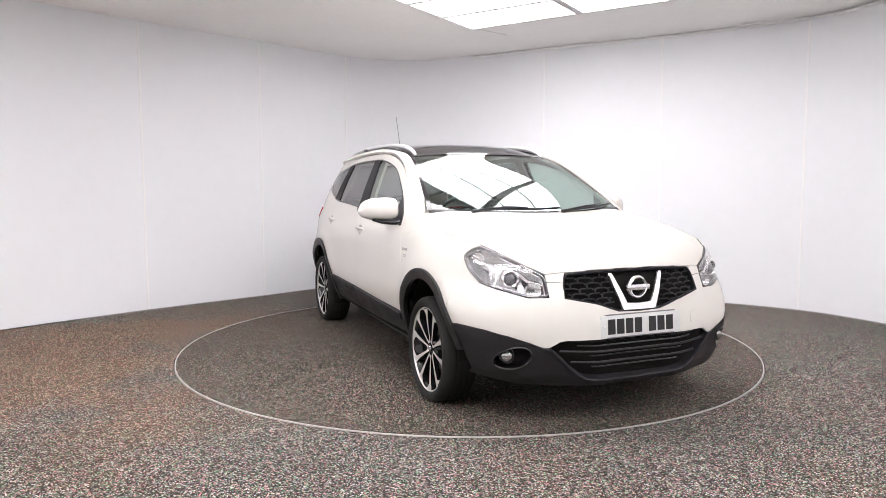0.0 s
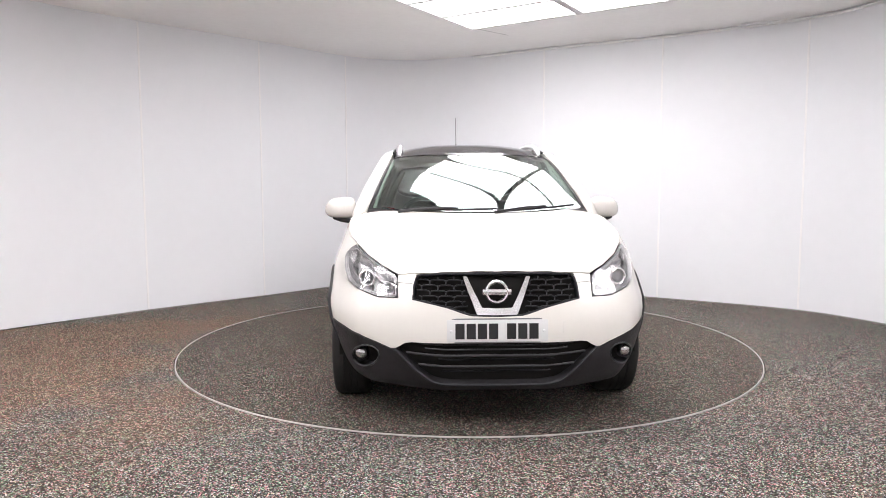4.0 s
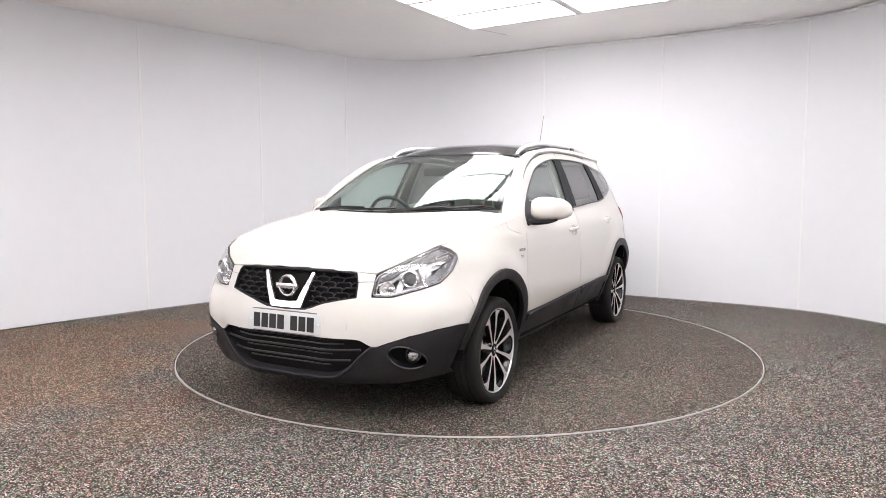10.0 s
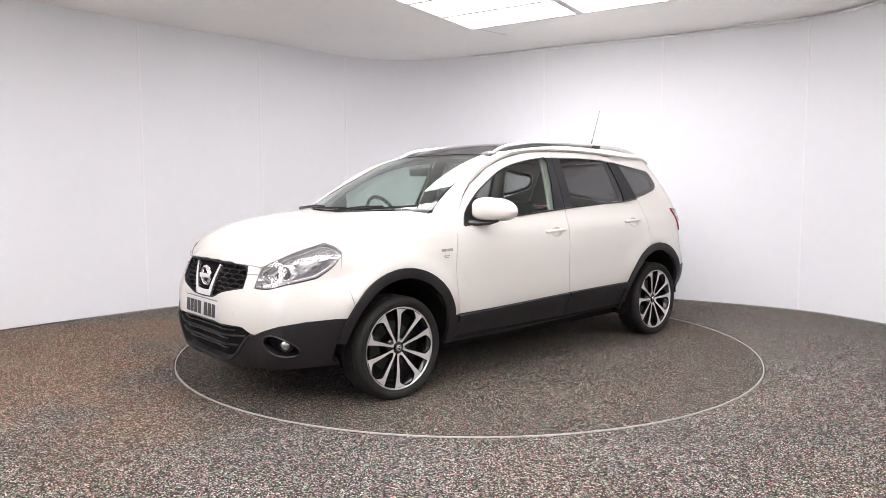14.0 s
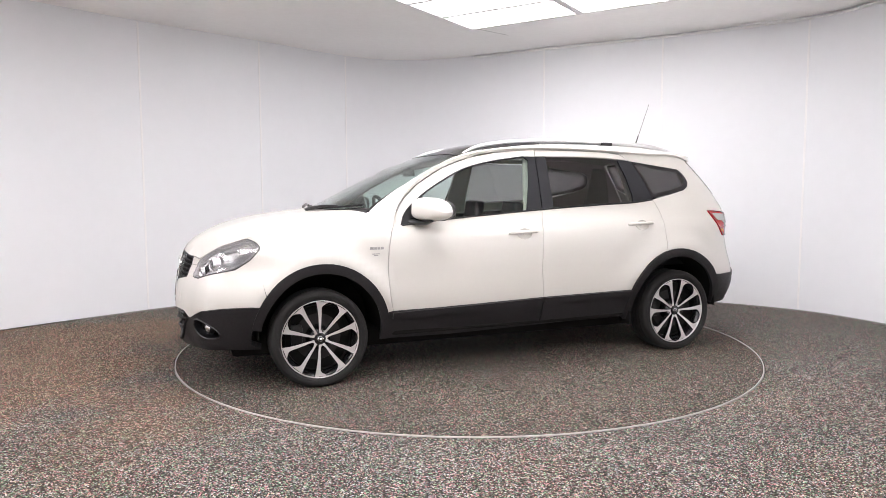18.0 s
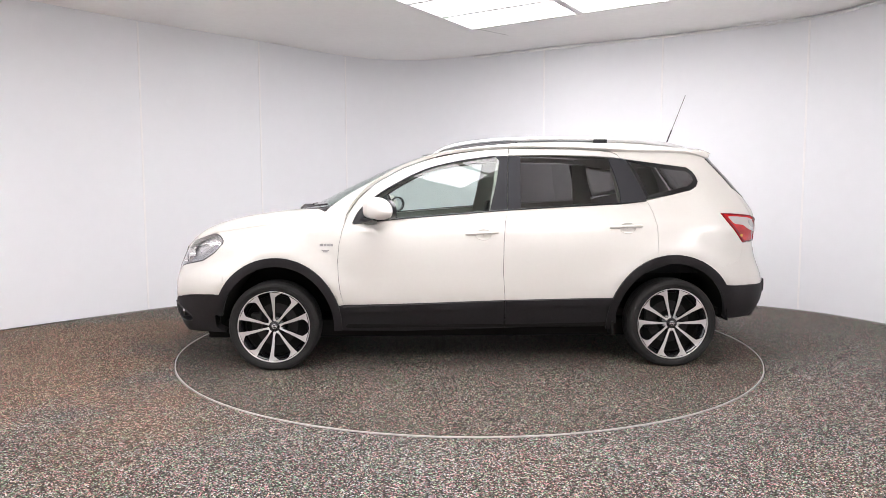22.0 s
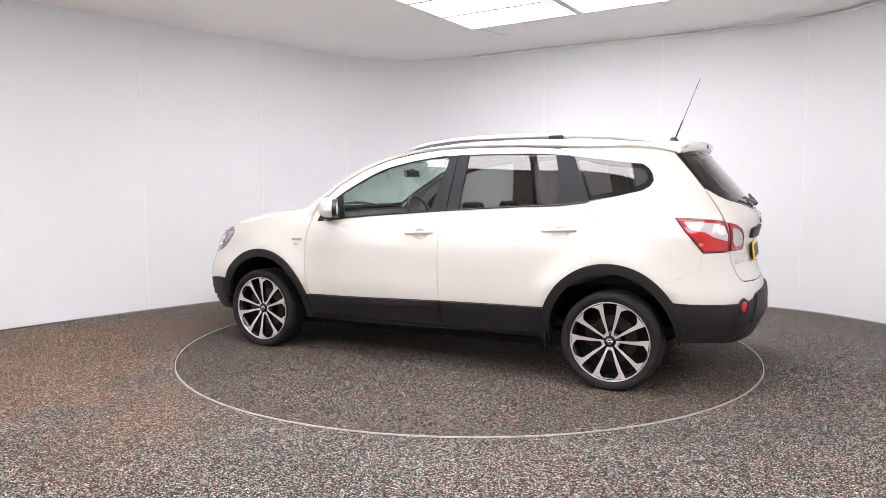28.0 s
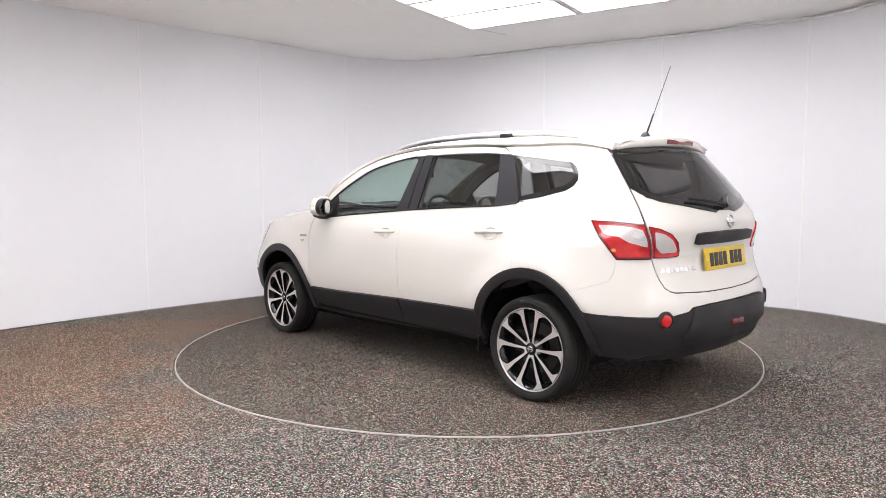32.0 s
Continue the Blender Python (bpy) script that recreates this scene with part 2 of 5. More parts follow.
def room():
    floor_sheet()
    path = spline(SEEN, 400)
    # cut the seen wall at its joints
    joints = [(-4.75, -0.5), SEEN[2], SEEN[3], SEEN[4], SEEN[9], SEEN[10], SEEN[11]]
    cut = [0] + [int(np.argmin(np.hypot(path[:, 0] - x, path[:, 1] - y))) for x, y in joints] + [399]
    wall = tagged(new("wall_back"), "curved white boarded studio wall with upright joint strips", "wall", kind="structure")
    for a, b in zip(cut[:-1], cut[1:]):
        seg = path[a:b + 1].copy()
        d0 = (seg[1] - seg[0]) / np.linalg.norm(seg[1] - seg[0])
        d1 = (seg[-2] - seg[-1]) / np.linalg.norm(seg[-2] - seg[-1])
        seg[0] += d0 * 0.003
        seg[-1] += d1 * 0.003
        part("panel", swept_board("panel", np.vstack([seg[:-1:2], seg[-1:]]), 0.012, CEIL, 0.02, WALLPAINT), wall)
    part("backing", swept_board("backing", path[::4] + np.array([0.0, 0.0]) + 0.024 * normals(path[::4]), 0, CEIL, 0.05, SEAMGREY), wall)
    for k in cut[1:-1]:
        d = path[k + 1] - path[k - 1]
        ang = math.degrees(math.atan2(d[1], d[0]))
        nrm = normals(path[k - 1:k + 2])[1]
        x, y = path[k] - nrm * 0.0022
        part("joint_strip", box("joint_strip", (0.018, 0.006, CEIL - 0.03), WHITETRIM, (x, y, CEIL / 2 + 0.003), 0.0014, 1, (0, 0, ang)), wall, "narrow white joint strip")
    # bead under the ceiling
    k0 = int(np.argmin(np.hypot(path[:, 0] - 0.1, path[:, 1] - 3.35)))
    bead = path[k0:400:3] - normals(path)[k0:400:3] * 0.01
    part("cornice_bead", tube("cornice_bead", [(x, y, CEIL - 0.022) for x, y in bead], 0.013, WHITETRIM), wall, "thin white bead under the ceiling")
    i0, i1 = int(np.argmin(np.hypot(path[:, 0] - 2.86, path[:, 1] - 1.8))), int(np.argmin(np.hypot(path[:, 0] - 3.85, path[:, 1] - 0.65)))
    loose = []
    for k in range(13):
        u = k / 12
        q = path[int(i0 + (i1 - i0) * u)]
        w = 0.06 + 0.07 * (1 - u) * math.sin(math.pi * min(1, u * 1.4 + 0.2))
        nn = normals(path)[int(i0 + (i1 - i0) * u)]
        loose.append((q[0] - nn[0] * w, q[1] - nn[1] * w, CEIL - 0.012 - 0.03 * math.sin(math.pi * u)))
    part("loose_strip", tube("loose_strip", loose, 0.022, WHITETRIM, flat=0.45), wall, "white edging strip that has come loose")
    # the floor gap's shade, drawn as a thin grey strip
    foot_line = path[60:400:4] - normals(path[60:400:4]) * 0.004
    part("bottom_joint", swept_board("bottom_joint", foot_line, 0.0, 0.01, 0.012, SEAMGREY), wall, "grey strip drawn as the shade of the gap along the floor")
    # plain walls behind the camera
    close = [(4.35, -0.7), (5.2, -3.0), (5.2, -7.4), (-6.2, -7.4), (-6.2, -3.0), (-5.3, -1.2)]
    for k, (a, b) in enumerate(zip(close[:-1], close[1:])):
        if k == 3:
            continue
        pts = [tuple(np.array(a) + (np.array(b) - np.array(a)) * u) for u in np.linspace(0, 1, 3)]
        tagged(part("wall_%d" % (k + 1), swept_board("wall_%d" % (k + 1), pts, 0, CEIL, 0.07, WALLPAINT)), "plain white painted studio wall", "wall", kind="structure")
    entrance("door_1", "wall_4", (close[3], close[4]), (2.75, 3.3), 0.75, 2.5, "tall frosted door lit by daylight")
    bm = bmesh.new()
    bmesh.ops.create_cube(bm, size=1)
    bmesh.ops.transform(bm, matrix=Matrix.Translation((-0.4, -1.6, CEIL + 0.06)) @ Matrix.Diagonal((12.4, 12.4, 0.12, 1)), verts=bm.verts)
    # a thin joint runs on from the lamp's corner, its shade a flat grey strip
    a, b = Vector((0.12, 1.85, 0)), Vector((0.47, 2.17, 0))
    d = (b - a).normalized()
    s = Vector((-d.y, d.x, 0)) * 0.006
    vs = [bm.verts.new((p.x, p.y, CEIL - 0.004)) for p in (a - s, b - s * 0.4, b + s * 0.4, a + s)]
    bm.faces.new(vs).material_index = 1
    me = finish("ceiling", bm, [CEILPAINT, SEAMGREY])
    tagged(part("ceiling", me), "off-white flat studio ceiling", "ceiling", kind="structure")


def entrance(name, wall_name, ends, opening, sill, top, label):
    """A wall out of sight with a daylit opening in it."""
    a, b = np.array(ends[0], float), np.array(ends[1], float)
    length = np.linalg.norm(b - a)
    d = (b - a) / length
    out = np.array((-d[1], d[0]))
    o0, o1 = opening
    wall = tagged(new(wall_name), "plain white painted wall with one opening", "wall", kind="structure")
    for u0, u1, z0, z1 in ((0, o0, 0, CEIL), (o1, length, 0, CEIL), (o0, o1, top, CEIL), (o0, o1, 0, sill)):
        if z1 - z0 < 0.01:
            continue
        part("wall_piece", swept_board("wall_piece", [tuple(a + d * u) for u in (u0, (u0 + u1) / 2, u1)], z0, z1, 0.07, WALLPAINT), wall)
    door = tagged(new(name), label, name.split("_")[0], kind="structure")
    mid = a + d * (o0 + o1) / 2 + out * 0.1
    door.matrix_basis = pose(mid[0], mid[1], 0, 0, 0, math.degrees(math.atan2(d[1], d[0])))
    n, w = 3, o1 - o0
    h = (top - sill) / n
    for i in range(n):
        part("pane", box("pane", (w, 0.03, h - 0.03), DAYLIGHT, (0, 0, sill + h * (i + 0.5) + 0.015), 0.004, 1), door)
        part("rail", box("rail", (w, 0.04, 0.03), BARGREY, (0, 0, sill + h * i + 0.015), 0.004, 1), door)


def normals(path):
    """Outward plan normals of a line of plan points."""
    d = np.gradient(np.asarray(path, float), axis=0)
    d /= np.linalg.norm(d, axis=1)[:, None]
    return np.stack([-d[:, 1], d[:, 0]], 1)


LAMP_CORNER = (0.076, 1.80)
LAMP_TURN = -30.8


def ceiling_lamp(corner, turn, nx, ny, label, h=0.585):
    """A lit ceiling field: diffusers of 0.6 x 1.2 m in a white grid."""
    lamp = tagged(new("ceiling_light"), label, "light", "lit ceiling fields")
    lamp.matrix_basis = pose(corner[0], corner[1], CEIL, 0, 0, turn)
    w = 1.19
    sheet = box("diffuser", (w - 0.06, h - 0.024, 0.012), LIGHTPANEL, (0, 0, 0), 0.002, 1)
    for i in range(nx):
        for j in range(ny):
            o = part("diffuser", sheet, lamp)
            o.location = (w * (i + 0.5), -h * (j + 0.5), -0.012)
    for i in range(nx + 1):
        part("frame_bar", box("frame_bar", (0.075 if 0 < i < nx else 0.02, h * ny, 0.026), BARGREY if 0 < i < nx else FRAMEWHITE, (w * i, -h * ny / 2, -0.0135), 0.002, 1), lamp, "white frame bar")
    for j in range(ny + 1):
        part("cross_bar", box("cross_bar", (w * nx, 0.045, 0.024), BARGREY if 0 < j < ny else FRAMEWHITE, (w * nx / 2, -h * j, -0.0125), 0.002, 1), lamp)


def turntable():
    top = tagged(new("turntable"), "round speckled turntable with a thin pale metal edge", "turntable")
    part("platform", lathe("platform", [(0.0, 0.0), (1.0, 0.0), (2.228, 0.0), (2.228, -0.05), (0, -0.05)], TABLEMAT, 128, axis="Z"), top)
    part("edge_ring", lathe("edge_ring", [(2.228, -0.02), (2.229, 0.0035), (2.235, 0.0035), (2.237, -0.02)], RINGMAT, 160, axis="Z"), top, "thin scuffed pale metal edge")
    return top


room()
ceiling_lamp(LAMP_CORNER, LAMP_TURN, 2, 3, "large lit ceiling panel of white diffusers over the turntable")
ceiling_lamp((-1.042, -0.077), LAMP_TURN, 2, 3, "lit ceiling panel of white diffusers before the turntable", 0.5)
# an added field out of view, fill for the side facing the camera
ceiling_lamp((-2.6, -3.5), 0, 4, 2, "unseen lit panel of white diffusers added to brighten the car's near side")
# two more unseen fields, added only to lift the side walls
ceiling_lamp((-5.35, -1.9), 0, 1, 8, "unseen lit panel of white diffusers added to brighten the wall")
ceiling_lamp((3.6, -2.6), 0, 1, 6, "unseen lit panel of white diffusers added to brighten the wall")
TABLE = turntable()


# ---- the car: x forward, y to its left, z up, origin under its middle ----
HUBX, HUBZ, TYRE = 1.3825, 0.303, 0.311
SM = 1 + math.pi / 2
LEVELS = [0.16, 0.24, 0.34, 0.45, 0.60, 0.75, 0.88, 0.97, 1.06, 1.16, 1.30, 1.46, 1.56]
NOSE = [2.11, 2.172, 2.2, 2.212, 2.205, 2.178, 2.125, 2.035, 1.95, 1.9, 1.85, 1.8, 1.75]
TUCK = [1.2, 1.05, 1.0, 1.0, 1.0, 1.34, 1.45, 1.55, 1.5, 1.3, 1.3, 1.3, 1.3]
HALF = [0.735, 0.792, 0.84, 0.874, 0.890, 0.891, 0.886, 0.868, 0.829, 0.793, 0.739, 0.670, 0.625]
TAIL = [-1.98, -2.09, -2.165, -2.207, -2.203, -2.15, -2.128, -2.148, -2.158, -2.095, -1.985, -1.845, -1.76]
# how far the nose stands out beside its middle, to a blunter plan
BLUNT = [0.025, 0.03, 0.034, 0.034, 0.03, 0.016, 0.0, 0.0, 0.0, 0.0, 0.0, 0.0, 0.0]
TTUCK = [1.1, 1.0, 1.0, 1.0, 1.0, 1.0, 1.0, 1.05, 1.1, 1.0, 0.9, 0.85, 0.85]


def plan_radius(level):
    """The body's plan outline at one level, as distance from the spine, by the way round it."""
    f, k, w, b, kb = NOSE[level], TUCK[level], HALF[level], TAIL[level], TTUCK[level]
    front = [(f - k * d + BLUNT[level] * math.exp(-(((y - 0.40) / 0.19) ** 2)), w * y) for y, d in ((0, 0), (0.16, 0.004), (0.315, 0.016), (0.5, 0.056), (0.62, 0.080), (0.72, 0.102), (0.80, 0.138), (0.86, 0.205), (0.92, 0.305), (0.97, 0.45))]
    rear = [(b + kb * d, w * y) for y, d in ((0.965, 0.44), (0.915, 0.29), (0.84, 0.17), (0.72, 0.092), (0.5, 0.036), (0.25, 0.008), (0, 0))]
    mid = [(1.15, w * 0.992), (0.6, w * 0.999), (0.0, w), (-0.7, w * 0.999), (-1.2, w * 0.992)]
    c = spline(front + mid + rear, 900)
    c[:, 1] = np.maximum(c[:, 1], 0)
    x, y = c[:, 0], c[:, 1]
    s = np.where(x > 1, 1 + np.arctan2(x - 1, y), np.where(x < -1, -1 - np.arctan2(-1 - x, y), x))
    r = np.where(np.abs(x) > 1, np.hypot(np.abs(x) - 1, y), y)
    o = np.argsort(s)
    return s[o], r[o]


SGRID = np.linspace(-SM, SM, 721)
ZGRID = np.linspace(LEVELS[0], LEVELS[-1], 281)
_rows = np.array([np.interp(SGRID, *plan_radius(i)) for i in range(len(LEVELS))])
RTAB = np.array([curve(LEVELS, _rows[:, j])(ZGRID) for j in range(len(SGRID))])
ARCHES = ((1.359, 0.315, 0.438, 0.466), (-1.374, 0.315, 0.449, 0.473))


def skin(s, z):
    """The body's side and end surface: the point at s round the plan and height z."""
    s, z = np.asarray(s, float), np.asarray(z, float)
    side = np.where(np.abs(s) > SM, -1.0, 1.0)
    s = np.where(s > SM, 2 * SM - s, np.where(s < -SM, -2 * SM - s, s))
    fi = np.clip((s + SM) / (2 * SM) * 720, 0, 719.999)
    fj = np.clip((z - LEVELS[0]) / (LEVELS[-1] - LEVELS[0]) * 280, 0, 279.999)
    i, j = fi.astype(int), fj.astype(int)
    u, v = fi - i, fj - j
    r = RTAB[i, j] * (1 - u) * (1 - v) + RTAB[i + 1, j] * u * (1 - v) + RTAB[i, j + 1] * (1 - u) * v + RTAB[i + 1, j + 1] * u * v
    a = np.where(s > 1, s - 1, np.where(s < -1, -1 - s, 0.0))
    bx = np.clip(s, -1, 1)
    x = bx + np.where(s > 1, 1, -1) * r * np.sin(a)
    y = r * np.cos(a)
    # swelling round the wheel arches, a light hollow along the doors
    for cx, cz, ax, bz in ARCHES:
        d = np.hypot((x - cx) / ax, (z - cz) / bz)
        y = y + 0.026 * np.exp(-(((d - 1.0) / 0.2) ** 2)) * np.clip((z - 0.42) / 0.2, 0, 1) * (np.abs(y) > 0.6)
    y = y - 0.003 * np.exp(-(((z - 0.66) / 0.07) ** 2)) * np.clip(1.2 - np.abs(x), 0, 0.3) / 0.3
    return np.stack([x, y * side, z], -1)


def skin_normal(s, z, e=0.004):
    a = skin(s + e, z) - skin(s - e, z)
    b = skin(s, z + e) - skin(s, z - e)
    n = np.cross(b, a)
    return n / np.linalg.norm(n, axis=-1, keepdims=True)


_S = np.linspace(-SM, SM, 1500)


def S(x, z):
    """Side: the place (s, z) on the skin with this x."""
    return (float(np.interp(x, skin(_S, np.full(1500, z))[:, 0], _S)), z)


def F(y, z):
    """Front: the place on the skin with this y."""
    s = np.linspace(1, SM, 600)
    v = float(np.interp(-abs(y), -skin(s, np.full(600, z))[:, 1], s))
    return (v if y >= 0 else 2 * SM - v, z)


def R(y, z):
    """Rear: the place on the skin with this y."""
    s = np.linspace(-SM, -1, 600)
    v = float(np.interp(abs(y), skin(s, np.full(600, z))[:, 1], s))
    return (v if y >= 0 else -2 * SM - v, z)


def inside(pts, poly):
    pts, poly = np.asarray(pts, float), np.asarray(poly, float)
    x, y = pts[:, 0], pts[:, 1]
    res = np.zeros(len(pts), bool)
    for (x0, y0), (x1, y1) in zip(poly, np.roll(poly, -1, axis=0)):
        c = (y0 > y) != (y1 > y)
        res ^= c & (x < (x1 - x0) * (y - y0) / (y1 - y0 + 1e-12) + x0)
    return res


def rounded(poly, r):
    """Rounds the corners of an outline."""
    poly = [p for i, p in enumerate(poly) if math.dist(p, poly[i - 1]) > 1e-5]
    out, n = [], len(poly)
    for i in range(n):
        p, a, b = (np.array(poly[k % n], float) for k in (i, i - 1, i + 1))
        da, db = a - p, b - p
        la, lb = np.linalg.norm(da), np.linalg.norm(db)
        c = min(r, la * 0.45, lb * 0.45)
        p0, p1 = p + da / la * c, p + db / lb * c
        for u in (0, 0.25, 0.5, 0.75, 1):
            out.append(tuple((1 - u) ** 2 * p0 + 2 * u * (1 - u) * p + u * u * p1))
    return out


def dense(poly, step):
    out, n = [], len(poly)
    for i in range(n):
        a, b = np.array(poly[i], float), np.array(poly[(i + 1) % n], float)
        k = max(1, int(math.ceil(np.linalg.norm(b - a) / step)))
        out += [tuple(a + (b - a) * u / k) for u in range(k)]
    return out


def shrink(poly, d):
    """Moves an outline inward by d."""
    p = np.array(poly, float)
    q = p[np.r_[True, np.linalg.norm(np.diff(p, axis=0), axis=1) > 1e-6]]
    a = np.roll(q, 1, axis=0) - q
    b = np.roll(q, -1, axis=0) - q
    area = np.sum(q[:, 0] * np.roll(q[:, 1], -1) - q[:, 1] * np.roll(q[:, 0], -1))
    t = b / np.maximum(np.linalg.norm(b, axis=1), 1e-9)[:, None] - a / np.maximum(np.linalg.norm(a, axis=1), 1e-9)[:, None]
    t /= np.maximum(np.linalg.norm(t, axis=1), 1e-9)[:, None]
    nrm = np.stack([-t[:, 1], t[:, 0]], 1) * (1 if area > 0 else -1)
    return [tuple(v) for v in q + nrm * d]


from mathutils.geometry import delaunay_2d_cdt


def fill(poly, holes, grid):
    """Triangles that fill an outline with holes: points of the plane, triangles, edge loops."""
    loops = [dense(poly, grid * 0.7)] + [dense(h, grid * 0.7) for h in holes]
    pts, edges, base = [], [], 0
    for lp in loops:
        pts += lp
        edges += [(base + i, base + (i + 1) % len(lp)) for i in range(len(lp))]
        base += len(lp)
    border = np.array(pts)
    lo, hi = border.min(0), border.max(0)
    gx, gy = np.meshgrid(np.arange(lo[0] + grid / 2, hi[0], grid), np.arange(lo[1] + grid / 2, hi[1], grid))
    g = np.stack([gx.ravel(), gy.ravel()], 1)
    if len(g):
        ok = inside(g, loops[0])
        for h in loops[1:]:
            ok &= ~inside(g, h)
        g = g[ok]
    if len(g):
        near = np.min(np.linalg.norm(g[:, None] - border[None], axis=2), axis=1)
        g = g[near > grid * 0.45]
        pts += [tuple(v) for v in g]
    co, _, fs, _, _, _ = delaunay_2d_cdt([Vector(p) for p in pts], edges, [], 0, 1e-7)
    co = np.array([tuple(c) for c in co])
    fs = np.array([tuple(f) for f in fs if len(f) == 3])
    mid = co[fs].mean(1)
    ea, eb, ec = co[fs[:, 0]] - co[fs[:, 1]], co[fs[:, 1]] - co[fs[:, 2]], co[fs[:, 2]] - co[fs[:, 0]]
    long2 = np.maximum(np.maximum((ea**2).sum(1), (eb**2).sum(1)), (ec**2).sum(1))
    ok = inside(mid, loops[0]) & (np.abs(ea[:, 0] * eb[:, 1] - ea[:, 1] * eb[:, 0]) > 0.012 * long2)
    for h in loops[1:]:
        ok &= ~inside(mid, h)
    return co, fs[ok]


def shell(name, poly, material, off=0.0, thick=0.012, holes=(), grid=0.04, flip=False, surf=skin, nor=skin_normal, lip=0.0):
    """A panel of the skin inside an outline of (s, z): raised by off, its edges turned in by thick. flip: for the car's other side."""
    co, fs = fill(poly, holes, grid)
    P = surf(co[:, 0], co[:, 1])
    N = nor(co[:, 0], co[:, 1])
    a, b, c = (co[fs[:, k]] for k in range(3))
    cr = (b[:, 0] - a[:, 0]) * (c[:, 1] - a[:, 1]) - (b[:, 1] - a[:, 1]) * (c[:, 0] - a[:, 0])
    fs = np.where((cr > 0)[:, None], fs[:, ::-1], fs)
    # does the winding follow the normal?
    t = fs[0]
    if np.dot(np.cross(P[t[1]] - P[t[0]], P[t[2]] - P[t[0]]), N[t[0]]) < 0:
        fs = fs[:, ::-1]
    top = P + N * off
    count = {}
    for f in fs:
        for k in range(3):
            e = (int(f[k]), int(f[(k + 1) % 3]))
            count[e] = 1
    rim = [e for e in count if (e[1], e[0]) not in count]
    if lip:
        idx = {i for e in rim for i in e}
        for i in idx:
            top[i] -= N[i] * lip
    verts = [tuple(v) for v in top]
    faces = [tuple(f) for f in fs]
    norms = [tuple(v) for v in N]
    nmap = {}
    outw = {}
    for p, q in rim:
        w = np.cross(top[q] - top[p], N[p])
        for i in (p, q):
            outw[i] = outw.get(i, 0) + w / max(np.linalg.norm(w), 1e-9)

    def low(i, d):
        if (i, d) not in nmap:
            nmap[(i, d)] = len(verts)
            verts.append(tuple(top[i] - N[i] * d))
            norms.append(tuple(outw[i] / max(np.linalg.norm(outw[i]), 1e-9)))
        return nmap[(i, d)]
    if thick:
        for p, q in rim:
            faces.append((low(p, 0.0), low(p, thick), low(q, thick), low(q, 0.0)))
    if flip:
        verts = [(x, -y, z) for x, y, z in verts]
        norms = [(x, -y, z) for x, y, z in norms]
        faces = [tuple(f[::-1]) for f in faces]
    me = mesh_of(name, verts, faces, material)
    me.normals_split_custom_set_from_vertices([tuple(map(float, v)) for v in norms])
    return me


def both(name, poly, material, parents, label="", **kw):
    """The same panel on the car's left and right side. Returns the pair."""
    out = []
    for k in (0, 1):
        p = parents[k] if isinstance(parents, (list, tuple)) else parents
        out.append(part(name, shell(name, poly, material, flip=bool(k), **kw), p, label))
    return out


def pair(name, build, parents, label=""):
    """Builds a mesh once, and mirrors it to the other side."""
    me = build
    flipped = me.copy()
    bm = bmesh.new()
    bm.from_mesh(me)
    for v in bm.verts:
        v.co.y = -v.co.y
    bmesh.ops.reverse_faces(bm, faces=bm.faces)
    bm.to_mesh(flipped)
    bm.free()
    ps = parents if isinstance(parents, (list, tuple)) else (parents, parents)
    return [part(name, me, ps[0], label), part(name, flipped, ps[1], label)]


def sheet(name, grid, material, thick=0.01, flip=False):
    """A smooth panel from a grid of points (rows of columns), with thickness to its back."""
    g = np.array(grid, float)
    n, m = g.shape[:2]
    du, dv = np.gradient(g, axis=0), np.gradient(g, axis=1)
    nn = np.cross(du, dv)
    nn /= np.maximum(np.linalg.norm(nn, axis=2, keepdims=True), 1e-9)
    if flip:
        nn = -nn
    back = g - nn * thick
    verts = list(g.reshape(-1, 3)) + list(back.reshape(-1, 3))
    q = n * m
    faces = []
    for i in range(n - 1):
        for j in range(m - 1):
            f = (i * m + j, (i + 1) * m + j, (i + 1) * m + j + 1, i * m + j + 1)
            faces.append(f if not flip else f[::-1])
            faces.append(tuple(q + k for k in (f[::-1] if not flip else f)))
    ring = [(i * m, (i + 1) * m) for i in range(n - 1)] + [((n - 1) * m + j, (n - 1) * m + j + 1) for j in range(m - 1)]
    ring += [((i + 1) * m + m - 1, i * m + m - 1) for i in range(n - 1)] + [(j + 1, j) for j in range(m - 1)]
    base = len(verts)
    extra = {}

    def dup(k):
        if k not in extra:
            extra[k] = len(verts)
            verts.append(verts[k])
        return extra[k]
    for a, b in ring:
        f = (dup(b), dup(a), dup(q + a), dup(q + b))
        faces.append(f if not flip else f[::-1])
    return mesh_of(name, verts, faces, material)


def at_skin(sz, off=0.0):
    s, z = np.array([sz[0]]), np.array([sz[1]])
    return Vector((skin(s, z) + skin_normal(s, z) * off)[0])


def line(pts, off=0.0, n=None):
    """Points on the skin along an outline of (s, z)."""
    q = spline(pts, n) if n else np.array(pts)
    return [tuple(at_skin(p, off)) for p in q]


def sides(pts):
    return [S(x, z) for x, z in pts]


def sym(pts, front=True):
    """An outline that runs on over the middle to the car's other side."""
    m = 2 * SM if front else -2 * SM
    return list(pts) + [(m - s, z) for s, z in reversed(pts) if abs(m - 2 * s) > 1e-4]


